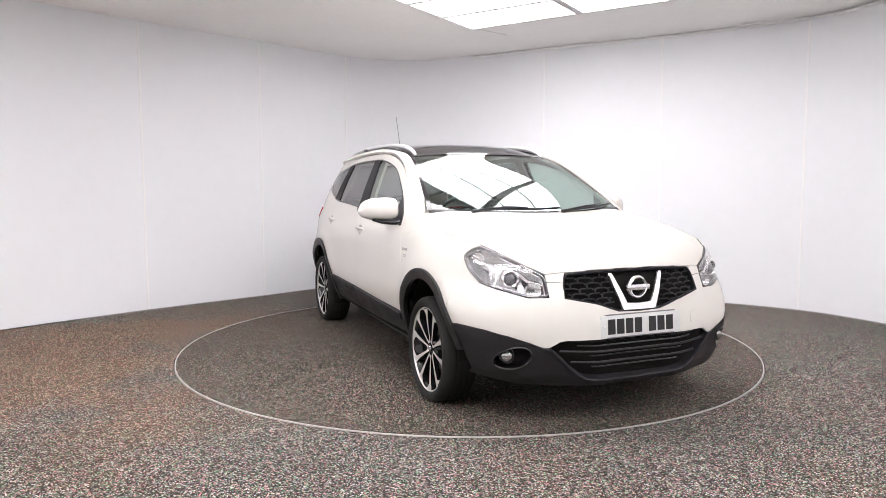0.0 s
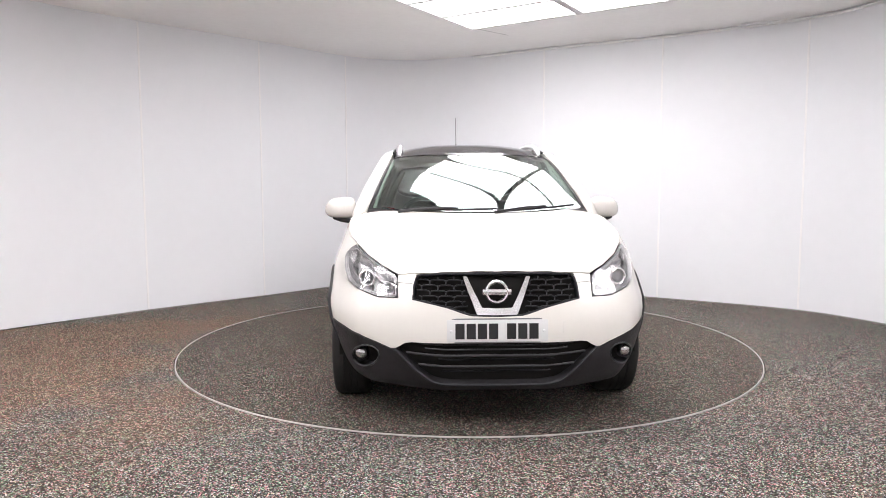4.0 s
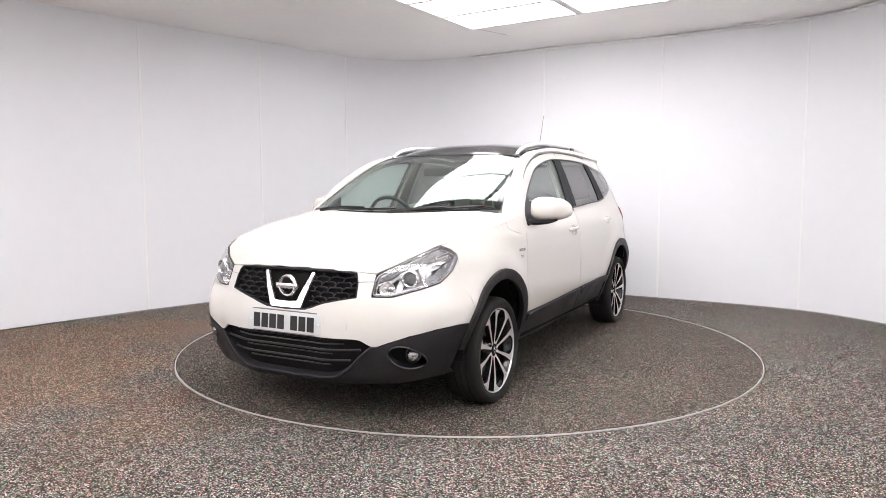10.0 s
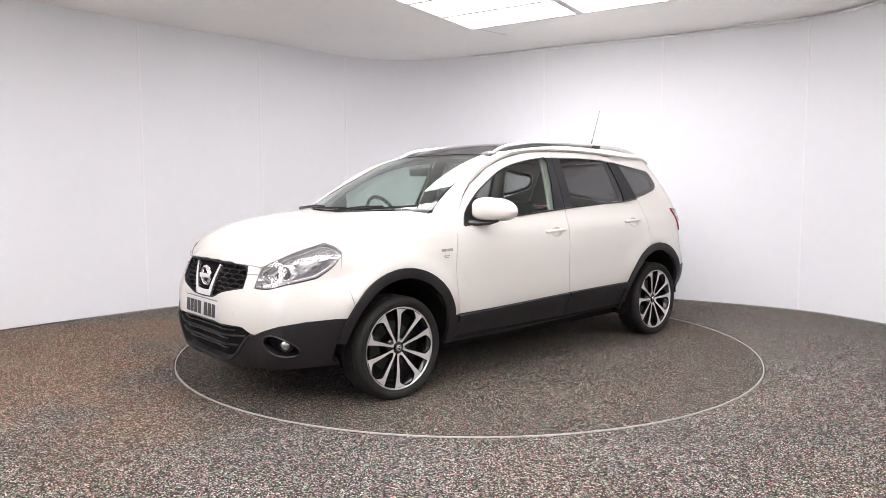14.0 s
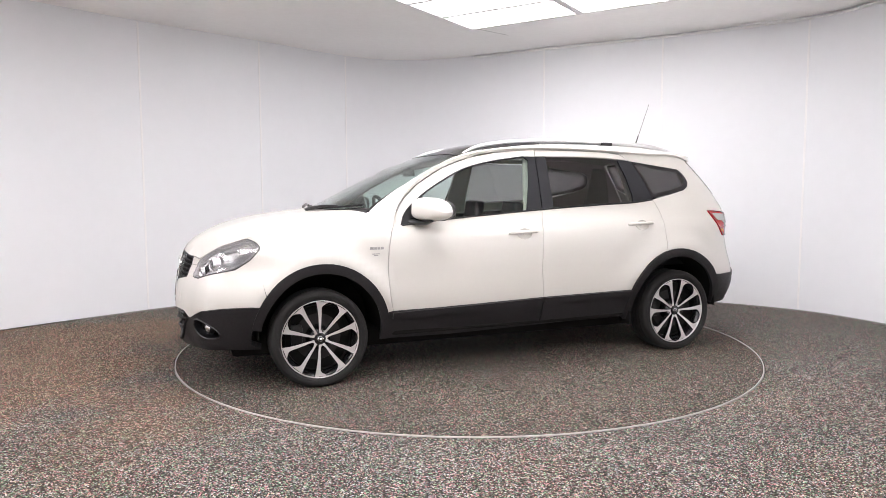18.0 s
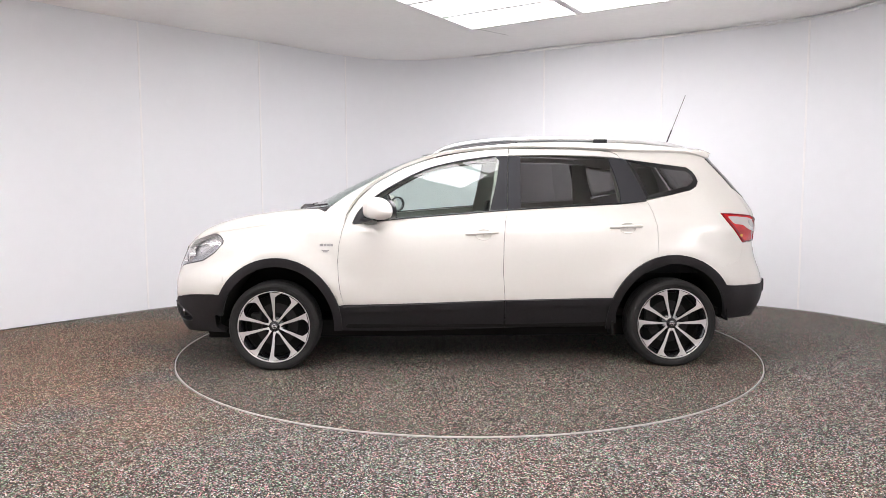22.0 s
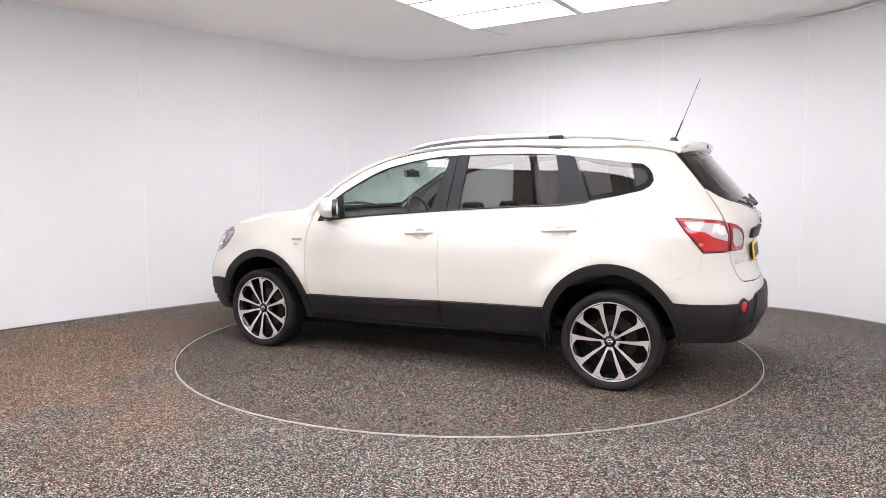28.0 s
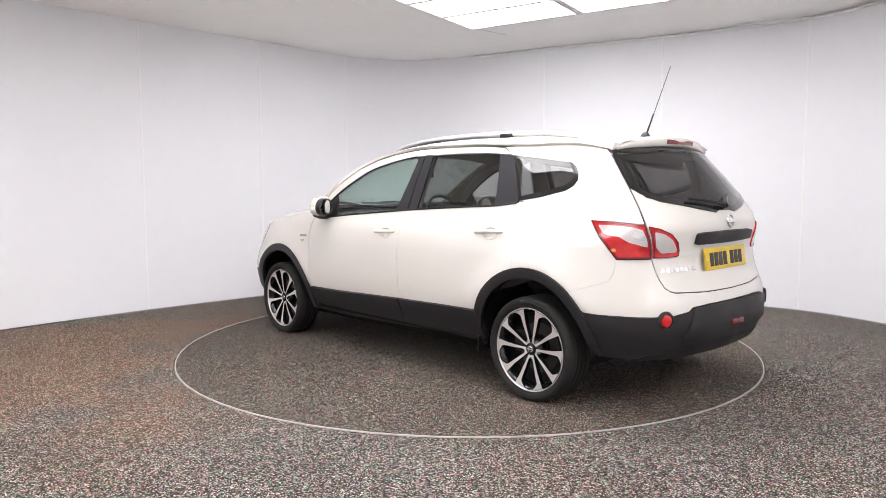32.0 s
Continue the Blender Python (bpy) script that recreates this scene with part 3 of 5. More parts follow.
def arch_pts(k, a0, a1, n=16, grow=1.0):
    """Points on a wheel arch's outer edge, by angle from the rear over the top to the front."""
    cx, cz, ax, bz = ARCHES[k]
    return [(cx + ax * grow * math.cos(radians(a)), cz + bz * grow * math.sin(radians(a))) for a in np.linspace(a0, a1, n)]


CAR = tagged(new("car"), "white five-door estate-like crossover with black cladding on a turntable", "car")

# outlines, as (x, z) on the side
BELT_F = [(0.836, 1.010), (0.476, 1.045), (0.085, 1.075), (-0.229, 1.098)]
BELT_R = [(-0.229, 1.098), (-0.693, 1.124), (-1.024, 1.139), (-1.205, 1.158)]
TOP_F = [(-0.25, 1.478), (-0.157, 1.476), (0.09, 1.442), (0.329, 1.384), (0.526, 1.290), (0.682, 1.193), (0.798, 1.090), (0.836, 1.010)]
SEAM_A = [(0.901, 0.450), (0.922, 0.53), (0.935, 0.64), (0.939, 0.758), (0.93, 0.865), (0.906, 0.972), (0.868, 1.080), (0.801, 1.177), (0.686, 1.279), (0.489, 1.390), (0.291, 1.459), (0.091, 1.499), (-0.09, 1.519), (-0.255, 1.527)]
SEAM_B = [(-0.229, 1.098), (-0.211, 1.01), (-0.199, 0.877), (-0.195, 0.683), (-0.208, 0.477)]
SEAM_C = [(-1.205, 1.158), (-1.223, 1.135), (-1.252, 1.067), (-1.266, 0.992), (-1.267, 0.879), (-1.262, 0.772)]
Q_LOW = [(-1.205, 1.158), (-1.39, 1.197), (-1.535, 1.231), (-1.580, 1.258), (-1.598, 1.293), (-1.587, 1.333), (-1.564, 1.368), (-1.525, 1.396), (-1.287, 1.427), (-1.087, 1.453)]


HANDLES = [(0.066, -0.160, 0.937, 0.945), (-0.932, -1.162, 0.976, 0.984)]


def cup_line(x0, x1, z0, z1, k=1.0):
    """The rim of the hollow behind a door handle."""
    cx, cz = x0 + (x1 - x0) * 0.55, z0 - 0.004
    return [S(cx + 0.058 * k * math.cos(a), cz + 0.038 * k * math.sin(a)) for a in np.linspace(0, 2 * math.pi, 25)[:-1]]


def body_panels():
    inner = sides([(-0.05, 0.24), (0.92, 0.24), (0.99, 0.45)] + arch_pts(0, 158, 22, 14, 0.9) + [(1.76, 0.45), (1.78, 0.24)]) + [F(0.6, 0.24), F(0.0, 0.24), F(0.0, 0.76), F(0.45, 0.76)]
    inner += sides([(1.72, 0.85), (1.3, 0.93), (0.95, 0.96), (0.0, 0.99), (-1.2, 1.05), (-1.7, 1.04)]) + [R(0.6, 1.04), R(0.0, 1.04), R(0.0, 0.3), R(0.6, 0.3)]
    inner += sides([(-1.8, 0.3), (-1.79, 0.45)] + arch_pts(1, 158, 22, 14, 0.9)[::-1][::-1] + [(-0.99, 0.45), (-0.93, 0.26)])
    # rear arch runs from the back over the top to the front
    both("inner_panel", inner, DARK, CAR, off=-0.04, thick=0, grid=0.07)

    doors = {}
    f = sides(SEAM_A + TOP_F + BELT_F[1:] + SEAM_B[1:] + [(0.3, 0.461), (0.6, 0.453)])
    doors["front"] = both("front_door", shrink(f, 0.0019), PAINT, CAR, "white painted front door", thick=0.014, lip=0.0012, holes=[cup_line(*HANDLES[0])])
    r = sides(BELT_R + SEAM_C[1:] + [p for p in arch_pts(1, 75, 22, 12)] + [(-0.964, 0.489), (-0.6, 0.483)] + SEAM_B[::-1])
    doors["rear"] = both("rear_door", shrink(r, 0.0019), PAINT, CAR, "white painted rear door", thick=0.014, lip=0.0012, holes=[cup_line(*HANDLES[1])])
    top = sides([(-0.258, 1.527), (-0.5, 1.527), (-0.709, 1.524), (-0.90, 1.515), (-0.985, 1.503), (-1.03, 1.482), (-1.05, 1.458), (-0.962, 1.466), (-0.861, 1.475), (-0.586, 1.481), (-0.25, 1.480)])
    for k, d in enumerate(doors["rear"]):
        part("window_frame", shell("window_frame", shrink(top, 0.002), PAINT, flip=bool(k), thick=0.014, grid=0.03), d)

    fender = sides([p for p in SEAM_A[5::-1]] + [p for p in arch_pts(0, 164, 37.2, 22)] + [(1.73, 0.70), (1.748, 0.80), (1.735, 0.870), (1.730, 0.893), (1.751, 0.921), (1.80, 0.945), (1.6, 0.976), (1.38, 1.009), (1.15, 1.040), (0.99, 1.060)])
    both("fender", shrink(fender, 0.0009), PAINT, CAR, "white painted front fender", thick=0.014, lip=0.001)

    gusset = sides([(0.908, 0.966), (0.866, 1.087), (0.93, 1.073), (1.05, 1.058), (1.15, 1.046), (1.16, 1.0), (1.0, 0.962)])
    both("pillar_gusset", gusset, PAINT, CAR, "white panel under the pillar foot", off=0.002, thick=0.008, grid=0.03, lip=0.0015)

    quarter = sides(SEAM_C[::-1] + Q_LOW[1:] + [(-1.05, 1.462), (-1.03, 1.485), (-0.985, 1.508), (-1.2, 1.508), (-1.45, 1.503), (-1.6, 1.49)])
    quarter += [R(0.562, 1.468), R(0.578, 1.42), R(0.603, 1.35), R(0.634, 1.248), R(0.66, 1.14), R(0.676, 1.052)] + sides([(-1.86, 1.066), (-1.733, 1.072), (-1.80, 0.985), (-1.87, 0.90), (-1.90, 0.862), (-1.892, 0.79), (-1.87, 0.745)])
    quarter += sides(arch_pts(1, 130, 75, 14))
    both("quarter_panel", shrink(quarter, 0.0006), PAINT, CAR, "white painted rear quarter panel", thick=0.014, lip=0.001)

    rb = sides(arch_pts(1, 146, 130, 4) + [(-1.87, 0.745), (-1.892, 0.79), (-1.90, 0.862)]) + [R(0.652, 0.864), R(0.640, 0.80), R(0.623, 0.745), R(0.606, 0.708), R(0.577, 0.688), R(0.542, 0.679), R(0.3, 0.666), R(0.0, 0.662)]
    low = [R(0.0, 0.604), R(0.3, 0.604), R(0.44, 0.598), R(0.475, 0.577), R(0.6, 0.564)] + sides([(-2.0, 0.564), (-1.9, 0.565), (-1.765, 0.566)])
    rear_half = rb + [(-2 * SM - s, z) for s, z in reversed(rb[:-1])] + [(-2 * SM - s, z) for s, z in reversed(low[1:])] + low
    part("rear_bumper", shell("rear_bumper", shrink(rear_half, 0.0004), PAINT, thick=0.014, lip=0.001), CAR, "white painted upper rear bumper")

    tg = [R(0.0, 1.118), R(0.07, 1.118), R(0.12, 1.105), R(0.186, 1.114), R(0.318, 1.135), R(0.454, 1.157), R(0.539, 1.172), R(0.593, 1.195), R(0.616, 1.221), R(0.630, 1.244), R(0.656, 1.14), R(0.671, 1.046), R(0.655, 0.94), R(0.648, 0.864), R(0.636, 0.80), R(0.619, 0.745), R(0.603, 0.711), R(0.575, 0.692), R(0.54, 0.683), R(0.3, 0.669), R(0.0, 0.665)]
    gate = part("tailgate", shell("tailgate", shrink(tg + [(-2 * SM - s, z) for s, z in reversed(tg[1:-1])], 0.002), PAINT, thick=0.014, lip=0.001), CAR, "white painted tailgate")
    win = [R(0.0, 1.492), R(0.25, 1.488), R(0.45, 1.478), R(0.55, 1.464), R(0.575, 1.42), R(0.599, 1.35)] + tg[9:0:-1] + tg[:1]
    rear_glass = win + [(-2 * SM - s, z) for s, z in reversed(win[1:-1])]
    part("rear_window", shell("rear_window", shrink(rear_glass, 0.001), PRIVACY, thick=0.004), gate, "dark tinted rear window")
    part("glass_border", shell("glass_border", shrink(rear_glass, 0.002), GLOSSBLACK, off=0.002, thick=0.002, holes=[shrink(rear_glass, 0.03)]), gate, "black printed border of the rear window")

    # white front bumper with its upper grille notch
    fb = [F(0.0, 0.607), F(0.129, 0.612), F(0.19, 0.630), F(0.24, 0.648), F(0.283, 0.659), F(0.424, 0.686), F(0.418, 0.75), F(0.4165, 0.762), F(0.44, 0.764), F(0.497, 0.766), F(0.497, 0.69), F(0.60, 0.690), F(0.69, 0.718)]
    fb += sides([(1.88, 0.752), (1.79, 0.810), (1.737, 0.868), (1.746, 0.80), (1.728, 0.70)] + arch_pts(0, 36.8, 27, 4)) + [S(1.80, 0.530), F(0.79, 0.521), F(0.70, 0.499), F(0.60, 0.463), F(0.54, 0.438), F(0.515, 0.438), F(0.49, 0.452), F(0.462, 0.470), F(0.43, 0.475), F(0.285, 0.476), F(0.0, 0.476)]
    part("front_bumper", shell("front_bumper", shrink(sym(fb), 0.0008), PAINT, thick=0.014, lip=0.001), CAR, "white painted front bumper")
    part("tow_cover", shell("tow_cover", rounded([F(0.33, 0.585), F(0.395, 0.585), F(0.395, 0.52), F(0.33, 0.52)], 0.012), PAINT, off=0.0025, thick=0.004), CAR, "white towing-eye cover")
    return doors, gate, fb


def hood_and_roof():
    edge = np.array([at_skin(p) for p in sides([(0.93, 1.068), (1.15, 1.042), (1.38, 1.011), (1.6, 0.978), (1.80, 0.947)]) + [F(0.66, 0.897), F(0.58, 0.846), F(0.497, 0.804), F(0.42, 0.812), F(0.3, 0.819), F(0.15, 0.822), F(0.0, 0.823)]])
    ex, ey, ez = edge[:, 0], edge[:, 1], edge[:, 2]
    tipx = ex[-1]
    crown = curve([0.9, 1.30, 1.5, 1.75, 1.95, 2.05, tipx - 0.05, tipx - 0.02, tipx - 0.007, tipx], [1.15, 1.092, 1.072, 1.034, 0.974, 0.928, 0.890, 0.859, 0.838, 0.822])

    def hood(x, y):
        x, y = np.asarray(x, float), np.asarray(y, float)
        ye, ze = np.maximum(np.interp(x, ex, ey), 0.04), np.interp(x, ex, ez)
        zc = np.maximum(crown(x), ze)
        return np.stack([x, y, ze + (zc - ze) * np.maximum(0, 1 - (np.abs(y) / ye) ** np.interp(x, [1.1, 1.6, 1.85, 2.05], [5.0, 4.4, 3.8, 2.6]))], -1)

    def numeric(surf):
        def nor(x, y, e=0.004):
            n = np.cross(surf(x + e, y) - surf(x - e, y), surf(x, y + e) - surf(x, y - e))
            return n / np.linalg.norm(n, axis=-1, keepdims=True)
        return nor
    back = [(1.297 - 0.285 * min(1, abs(y) / 0.725) ** 2 - 0.2 * max(0, abs(y) - 0.725), y) for y in np.linspace(-0.828, 0.828, 35)]
    outline = [(x, y) for x, y in zip(ex[1:], ey[1:])]
    poly = back + outline + [(x, -y) for x, y in reversed(outline[:-1])]
    bonnet = part("bonnet", shell("bonnet", shrink(poly, 0.002), PAINT, surf=hood, nor=numeric(hood), grid=0.04, thick=0.014, lip=0.001), CAR, "white painted bonnet")
    nose = [F(0.497, 0.8025), F(0.42, 0.8105), F(0.402, 0.812), F(0.412, 0.785), F(0.4165, 0.764), F(0.44, 0.766), F(0.497, 0.768)]
    both("bonnet_lip", nose, PAINT, bonnet, "white bonnet edge beside the grille", thick=0.014, lip=0.0008, grid=0.02)

    # windscreen, from base to header
    def screen(b, v):
        b, v = np.asarray(b, float), np.asarray(v, float)
        bot = np.stack([1.285 - 0.285 * b**2, 0.725 * b, 1.083 + 0.020 * b**2], -1)
        top = np.stack([0.335 - 0.07 * b**2, 0.587 * b, 1.508 - 0.033 * b**2], -1)
        p = bot + (top - bot) * v[..., None]
        # its double curve
        w, e, c = 4 * v * (1 - v), b**2 - b**4, v - 0.5
        h = w * (-0.0259 + 0.0566 * b**2 - 0.0119 * b**4 + c * (0.0026 + 0.0127 * b**2) + w * (0.0113 - 0.0315 * b**2 + 0.0059 * c)) + e * (0.0297 * v + 0.0025 * (1 - v))
        p[..., 2] += 0.028 * w + 0.91 * h
        p[..., 0] += 0.012 * w + 0.42 * h
        return p
    bb, vv = np.meshgrid(np.linspace(-1, 1, 33), np.linspace(0.0, 1, 25))
    glass_ob = part("windscreen", sheet("windscreen", screen(bb, vv), CLEAR, 0.005), CAR, "clear green-tinted windscreen")
    for name, v0, v1, b0, b1 in (("top_band", 0.965, 1.0, -1, 1), ("base_band", 0.0, 0.02, -1, 1), ("edge_band", 0, 1, 0.965, 1.0), ("edge_band", 0, 1, -1.0, -0.965)):
        bb, vv = np.meshgrid(np.linspace(b0, b1, 33 if b1 - b0 > 1 else 3), np.linspace(v0, v1, 25 if v1 - v0 > 0.5 else 3))
        part(name, sheet(name, screen(bb, vv) + np.array([0.002, 0, 0.005]), GLOSSBLACK, 0.003), glass_ob, "black screen-printed glass edge")
    bb, vv = np.meshgrid(np.linspace(-0.99, 0.99, 33), np.linspace(-0.04, 0.0, 4))
    part("cowl", sheet("cowl", screen(bb, vv) - np.array([0.0, 0, 0.006]), CLAD, 0.02), CAR, "black plastic cowl below the windscreen")

    # roof
    zc = curve([-1.9, -1.6, -1.3, -0.9, -0.5, -0.2, 0.1, 0.34], [1.535, 1.57, 1.596, 1.613, 1.618, 1.611, 1.579, 1.508])
    ye = curve([-1.9, -1.7, -1.3, -0.8, -0.3, 0.1, 0.27], [0.50, 0.53, 0.56, 0.578, 0.585, 0.59, 0.587])
    ze = curve([-1.9, -1.7, -1.3, -0.8, -0.3, 0.1, 0.27], [1.47, 1.495, 1.54, 1.555, 1.55, 1.512, 1.475])

    def roof(x, y):
        x, y = np.asarray(x, float), np.asarray(y, float)
        k = np.abs(y) / ye(x)
        return np.stack([x, y, ze(x) + (zc(x) - ze(x)) * (1 - k**2.6)], -1)
    rn = numeric(roof)
    front = [(0.333 - 0.066 * (y / 0.587) ** 2, y) for y in np.linspace(-0.583, 0.583, 21)]
    side = [(x, float(ye(x)) - 0.002) for x in np.linspace(0.2, -0.97, 14)]
    part("glass_roof", shell("glass_roof", front + side + [(x, -y) for x, y in reversed(side)], GLOSSBLACK, surf=roof, nor=rn, thick=0.006, grid=0.06), CAR, "black panoramic glass roof")
    side = [(x, float(ye(x)) - 0.002) for x in np.linspace(-0.976, -1.72, 10)]
    part("roof", shell("roof", side + [(x, -y) for x, y in reversed(side)], PAINT, surf=roof, nor=rn, thick=0.012, grid=0.06), CAR, "white painted rear roof")
    gx, gy = np.meshgrid(np.linspace(0.25, -1.66, 24), np.linspace(-0.54, 0.54, 13), indexing="ij")
    part("headliner", sheet("headliner", roof(gx, gy) - np.array([0, 0, 0.03]), BEIGE, 0.01, flip=True), CAR, "pale cloth headliner")

    # spoiler lip over the rear window
    rows = []
    for b in np.linspace(-1, 1, 33):
        tip = -1.842 + 0.095 * b * b
        y0, y1 = 0.528 * b, 0.522 * b
        z0 = float(roof(np.array(-1.722), np.array(0.528 * b * 0.985))[2])
        z1 = 1.546 - 0.052 * abs(b) ** 2.4
        zw = 1.497 - 0.034 * abs(b) ** 2.2
        rows.append([(-1.724, y0, z0), (-1.76, (y0 + y1) / 2, (z0 + z1) / 2 + 0.003), (tip + 0.022, y1, z1 + 0.002), (tip + 0.006, y1, z1 - 0.004), (tip, y1, z1 - 0.012), (tip + 0.004, y1, zw + 0.008), (tip + 0.012, y1, zw + 0.003), (tip + 0.05, y1 * 0.99, zw + 0.004)])
    for sgn, row in ((-1, rows[0]), (1, rows[-1])):
        base = [at_skin(S(-1.60, 1.500), 0.004), at_skin(S(-1.66, 1.492), 0.004), at_skin(S(-1.69, 1.48), 0.004)] + [at_skin(R(y, z), 0.004) for y, z in ((0.556, 1.476), (0.557, 1.47), (0.558, 1.464), (0.559, 1.458), (0.545, 1.458))]
        wing = [[tuple(np.array(a) * (1 - u) + np.array((q[0], sgn * q[1], q[2])) * u + np.array((0, sgn * 0.006, 0.008)) * math.sin(math.pi * u)) for a, q in zip(row, base)] for u in np.linspace(0, 1, 7)]
        part("spoiler_end", sheet("spoiler_end", wing, PAINT, 0.004, flip=sgn > 0), CAR, "white outer end of the roof spoiler")
    sp = part("spoiler", sheet("spoiler", rows, PAINT, 0.004, flip=True), CAR, "white roof spoiler over the rear window")
    part("brake_lamp", box("brake_lamp", (0.016, 0.31, 0.027), mat("dim_red_lens", (0.2, 0.012, 0.018), 0.15, coat=0.8), (-1.8365, 0, 1.521), 0.004), sp, "narrow red high-level brake lamp")

    # side rails of the roof: pillar from bonnet to spoiler, between door frame and screen or roof
    a_pts = [(0.922, 0.945), (0.906, 0.974), (0.868, 1.083), (0.801, 1.181), (0.686, 1.283), (0.489, 1.394), (0.291, 1.463), (0.091, 1.503), (-0.25, 1.530), (-0.65, 1.529), (-0.90, 1.519), (-1.2, 1.511), (-1.5, 1.505), (-1.72, 1.47)]
    A = np.array([at_skin(S(x, z - (0.009 if x < -1.0 else 0)), 0.0008 if x < -1.0 else -0.03 if z < 1.0 else -0.001) for x, z in a_pts])
    B = [tuple(at_skin(S(1.03, 1.02), -0.035)), (0.995, 0.786, 1.050), (1.015, 0.745, 1.083)] + [tuple(screen(np.array(1.004), np.array(v))) for v in (0.18, 0.38, 0.66, 0.9)] + [(x, float(ye(x)), float(ze(x))) for x in (0.15, -0.25, -0.65, -0.9, -1.2, -1.5, -1.72)]
    B = np.array(B)
    idx = np.arange(len(A))
    t = np.linspace(0, len(A) - 1, 70)
    A2 = np.stack([curve(idx, A[:, k])(t) for k in range(3)], 1)
    B2 = np.stack([curve(idx, B[:, k])(t) for k in range(3)], 1)
    C2 = np.stack([(A2[:, 0] + B2[:, 0]) / 2, A2[:, 1] * 0.62 + B2[:, 1] * 0.38 + 0.004, A2[:, 2] * 0.3 + B2[:, 2] * 0.7 + 0.004], 1)
    u = np.linspace(0, 1, 8)[None, :, None]
    G = (1 - u) ** 2 * A2[:, None] + 2 * u * (1 - u) * C2[:, None] + u**2 * B2[:, None]
    pair("roof_side", sheet("roof_side", G, PAINT, 0.02, flip=True), CAR, "white windscreen pillar and roof side")
    pair("pillar_lining", sheet("pillar_lining", G[2:40] + np.array([0, -0.03, -0.022]), BEIGE, 0.005, flip=True), CAR, "pale pillar lining")

    # roof rails
    top = [(0.27, 1.506), (0.20, 1.541), (0.10, 1.567), (-0.15, 1.598), (-0.516, 1.611), (-0.931, 1.606), (-1.25, 1.593), (-1.42, 1.574), (-1.53, 1.552), (-1.585, 1.532)]
    q = spline(top, 40)
    rad = [0.012 + 0.0125 * min(1, 6 * k / 39, 6 * (39 - k) / 39) for k in range(40)]
    rails = pair("roof_rail", tube("roof_rail", [(x, 0.548 - 0.012 * (abs(x + 0.65) / 0.9) ** 2, z - 0.010) for x, z in q], rad, SATIN, 10, 0.75), CAR, "satin silver roof rail")
    pair("rail_insert", box("rail_insert", (0.1, 0.056, 0.036), TRIM, (-0.93, 0.548, 1.582), 0.006), rails, "black insert in the rail")
    # the shade between rail and roof, laid in as a dark bar
    pair("rail_shade", tube("rail_shade", [(x, 0.586, z - 0.036) for x, z in q[5:15]], 0.009, TRIM, 6), rails, "dark bar standing in for the shade under the rail")

    # aerial
    part("aerial_foot", box("aerial_foot", (0.07, 0.035, 0.03), TRIM, (-1.60, 0, 1.585), 0.012, 3, taper=(0.5, 0.5)), CAR, "black aerial foot")
    part("aerial", tube("aerial", [(-1.61, 0, 1.59), (-1.655, 0, 1.71), (-1.657, 0, 1.712), (-1.762, 0, 1.99)], [0.006, 0.005, 0.0025, 0.0018], TRIM, 6), CAR, "thin black whip aerial")
    return screen


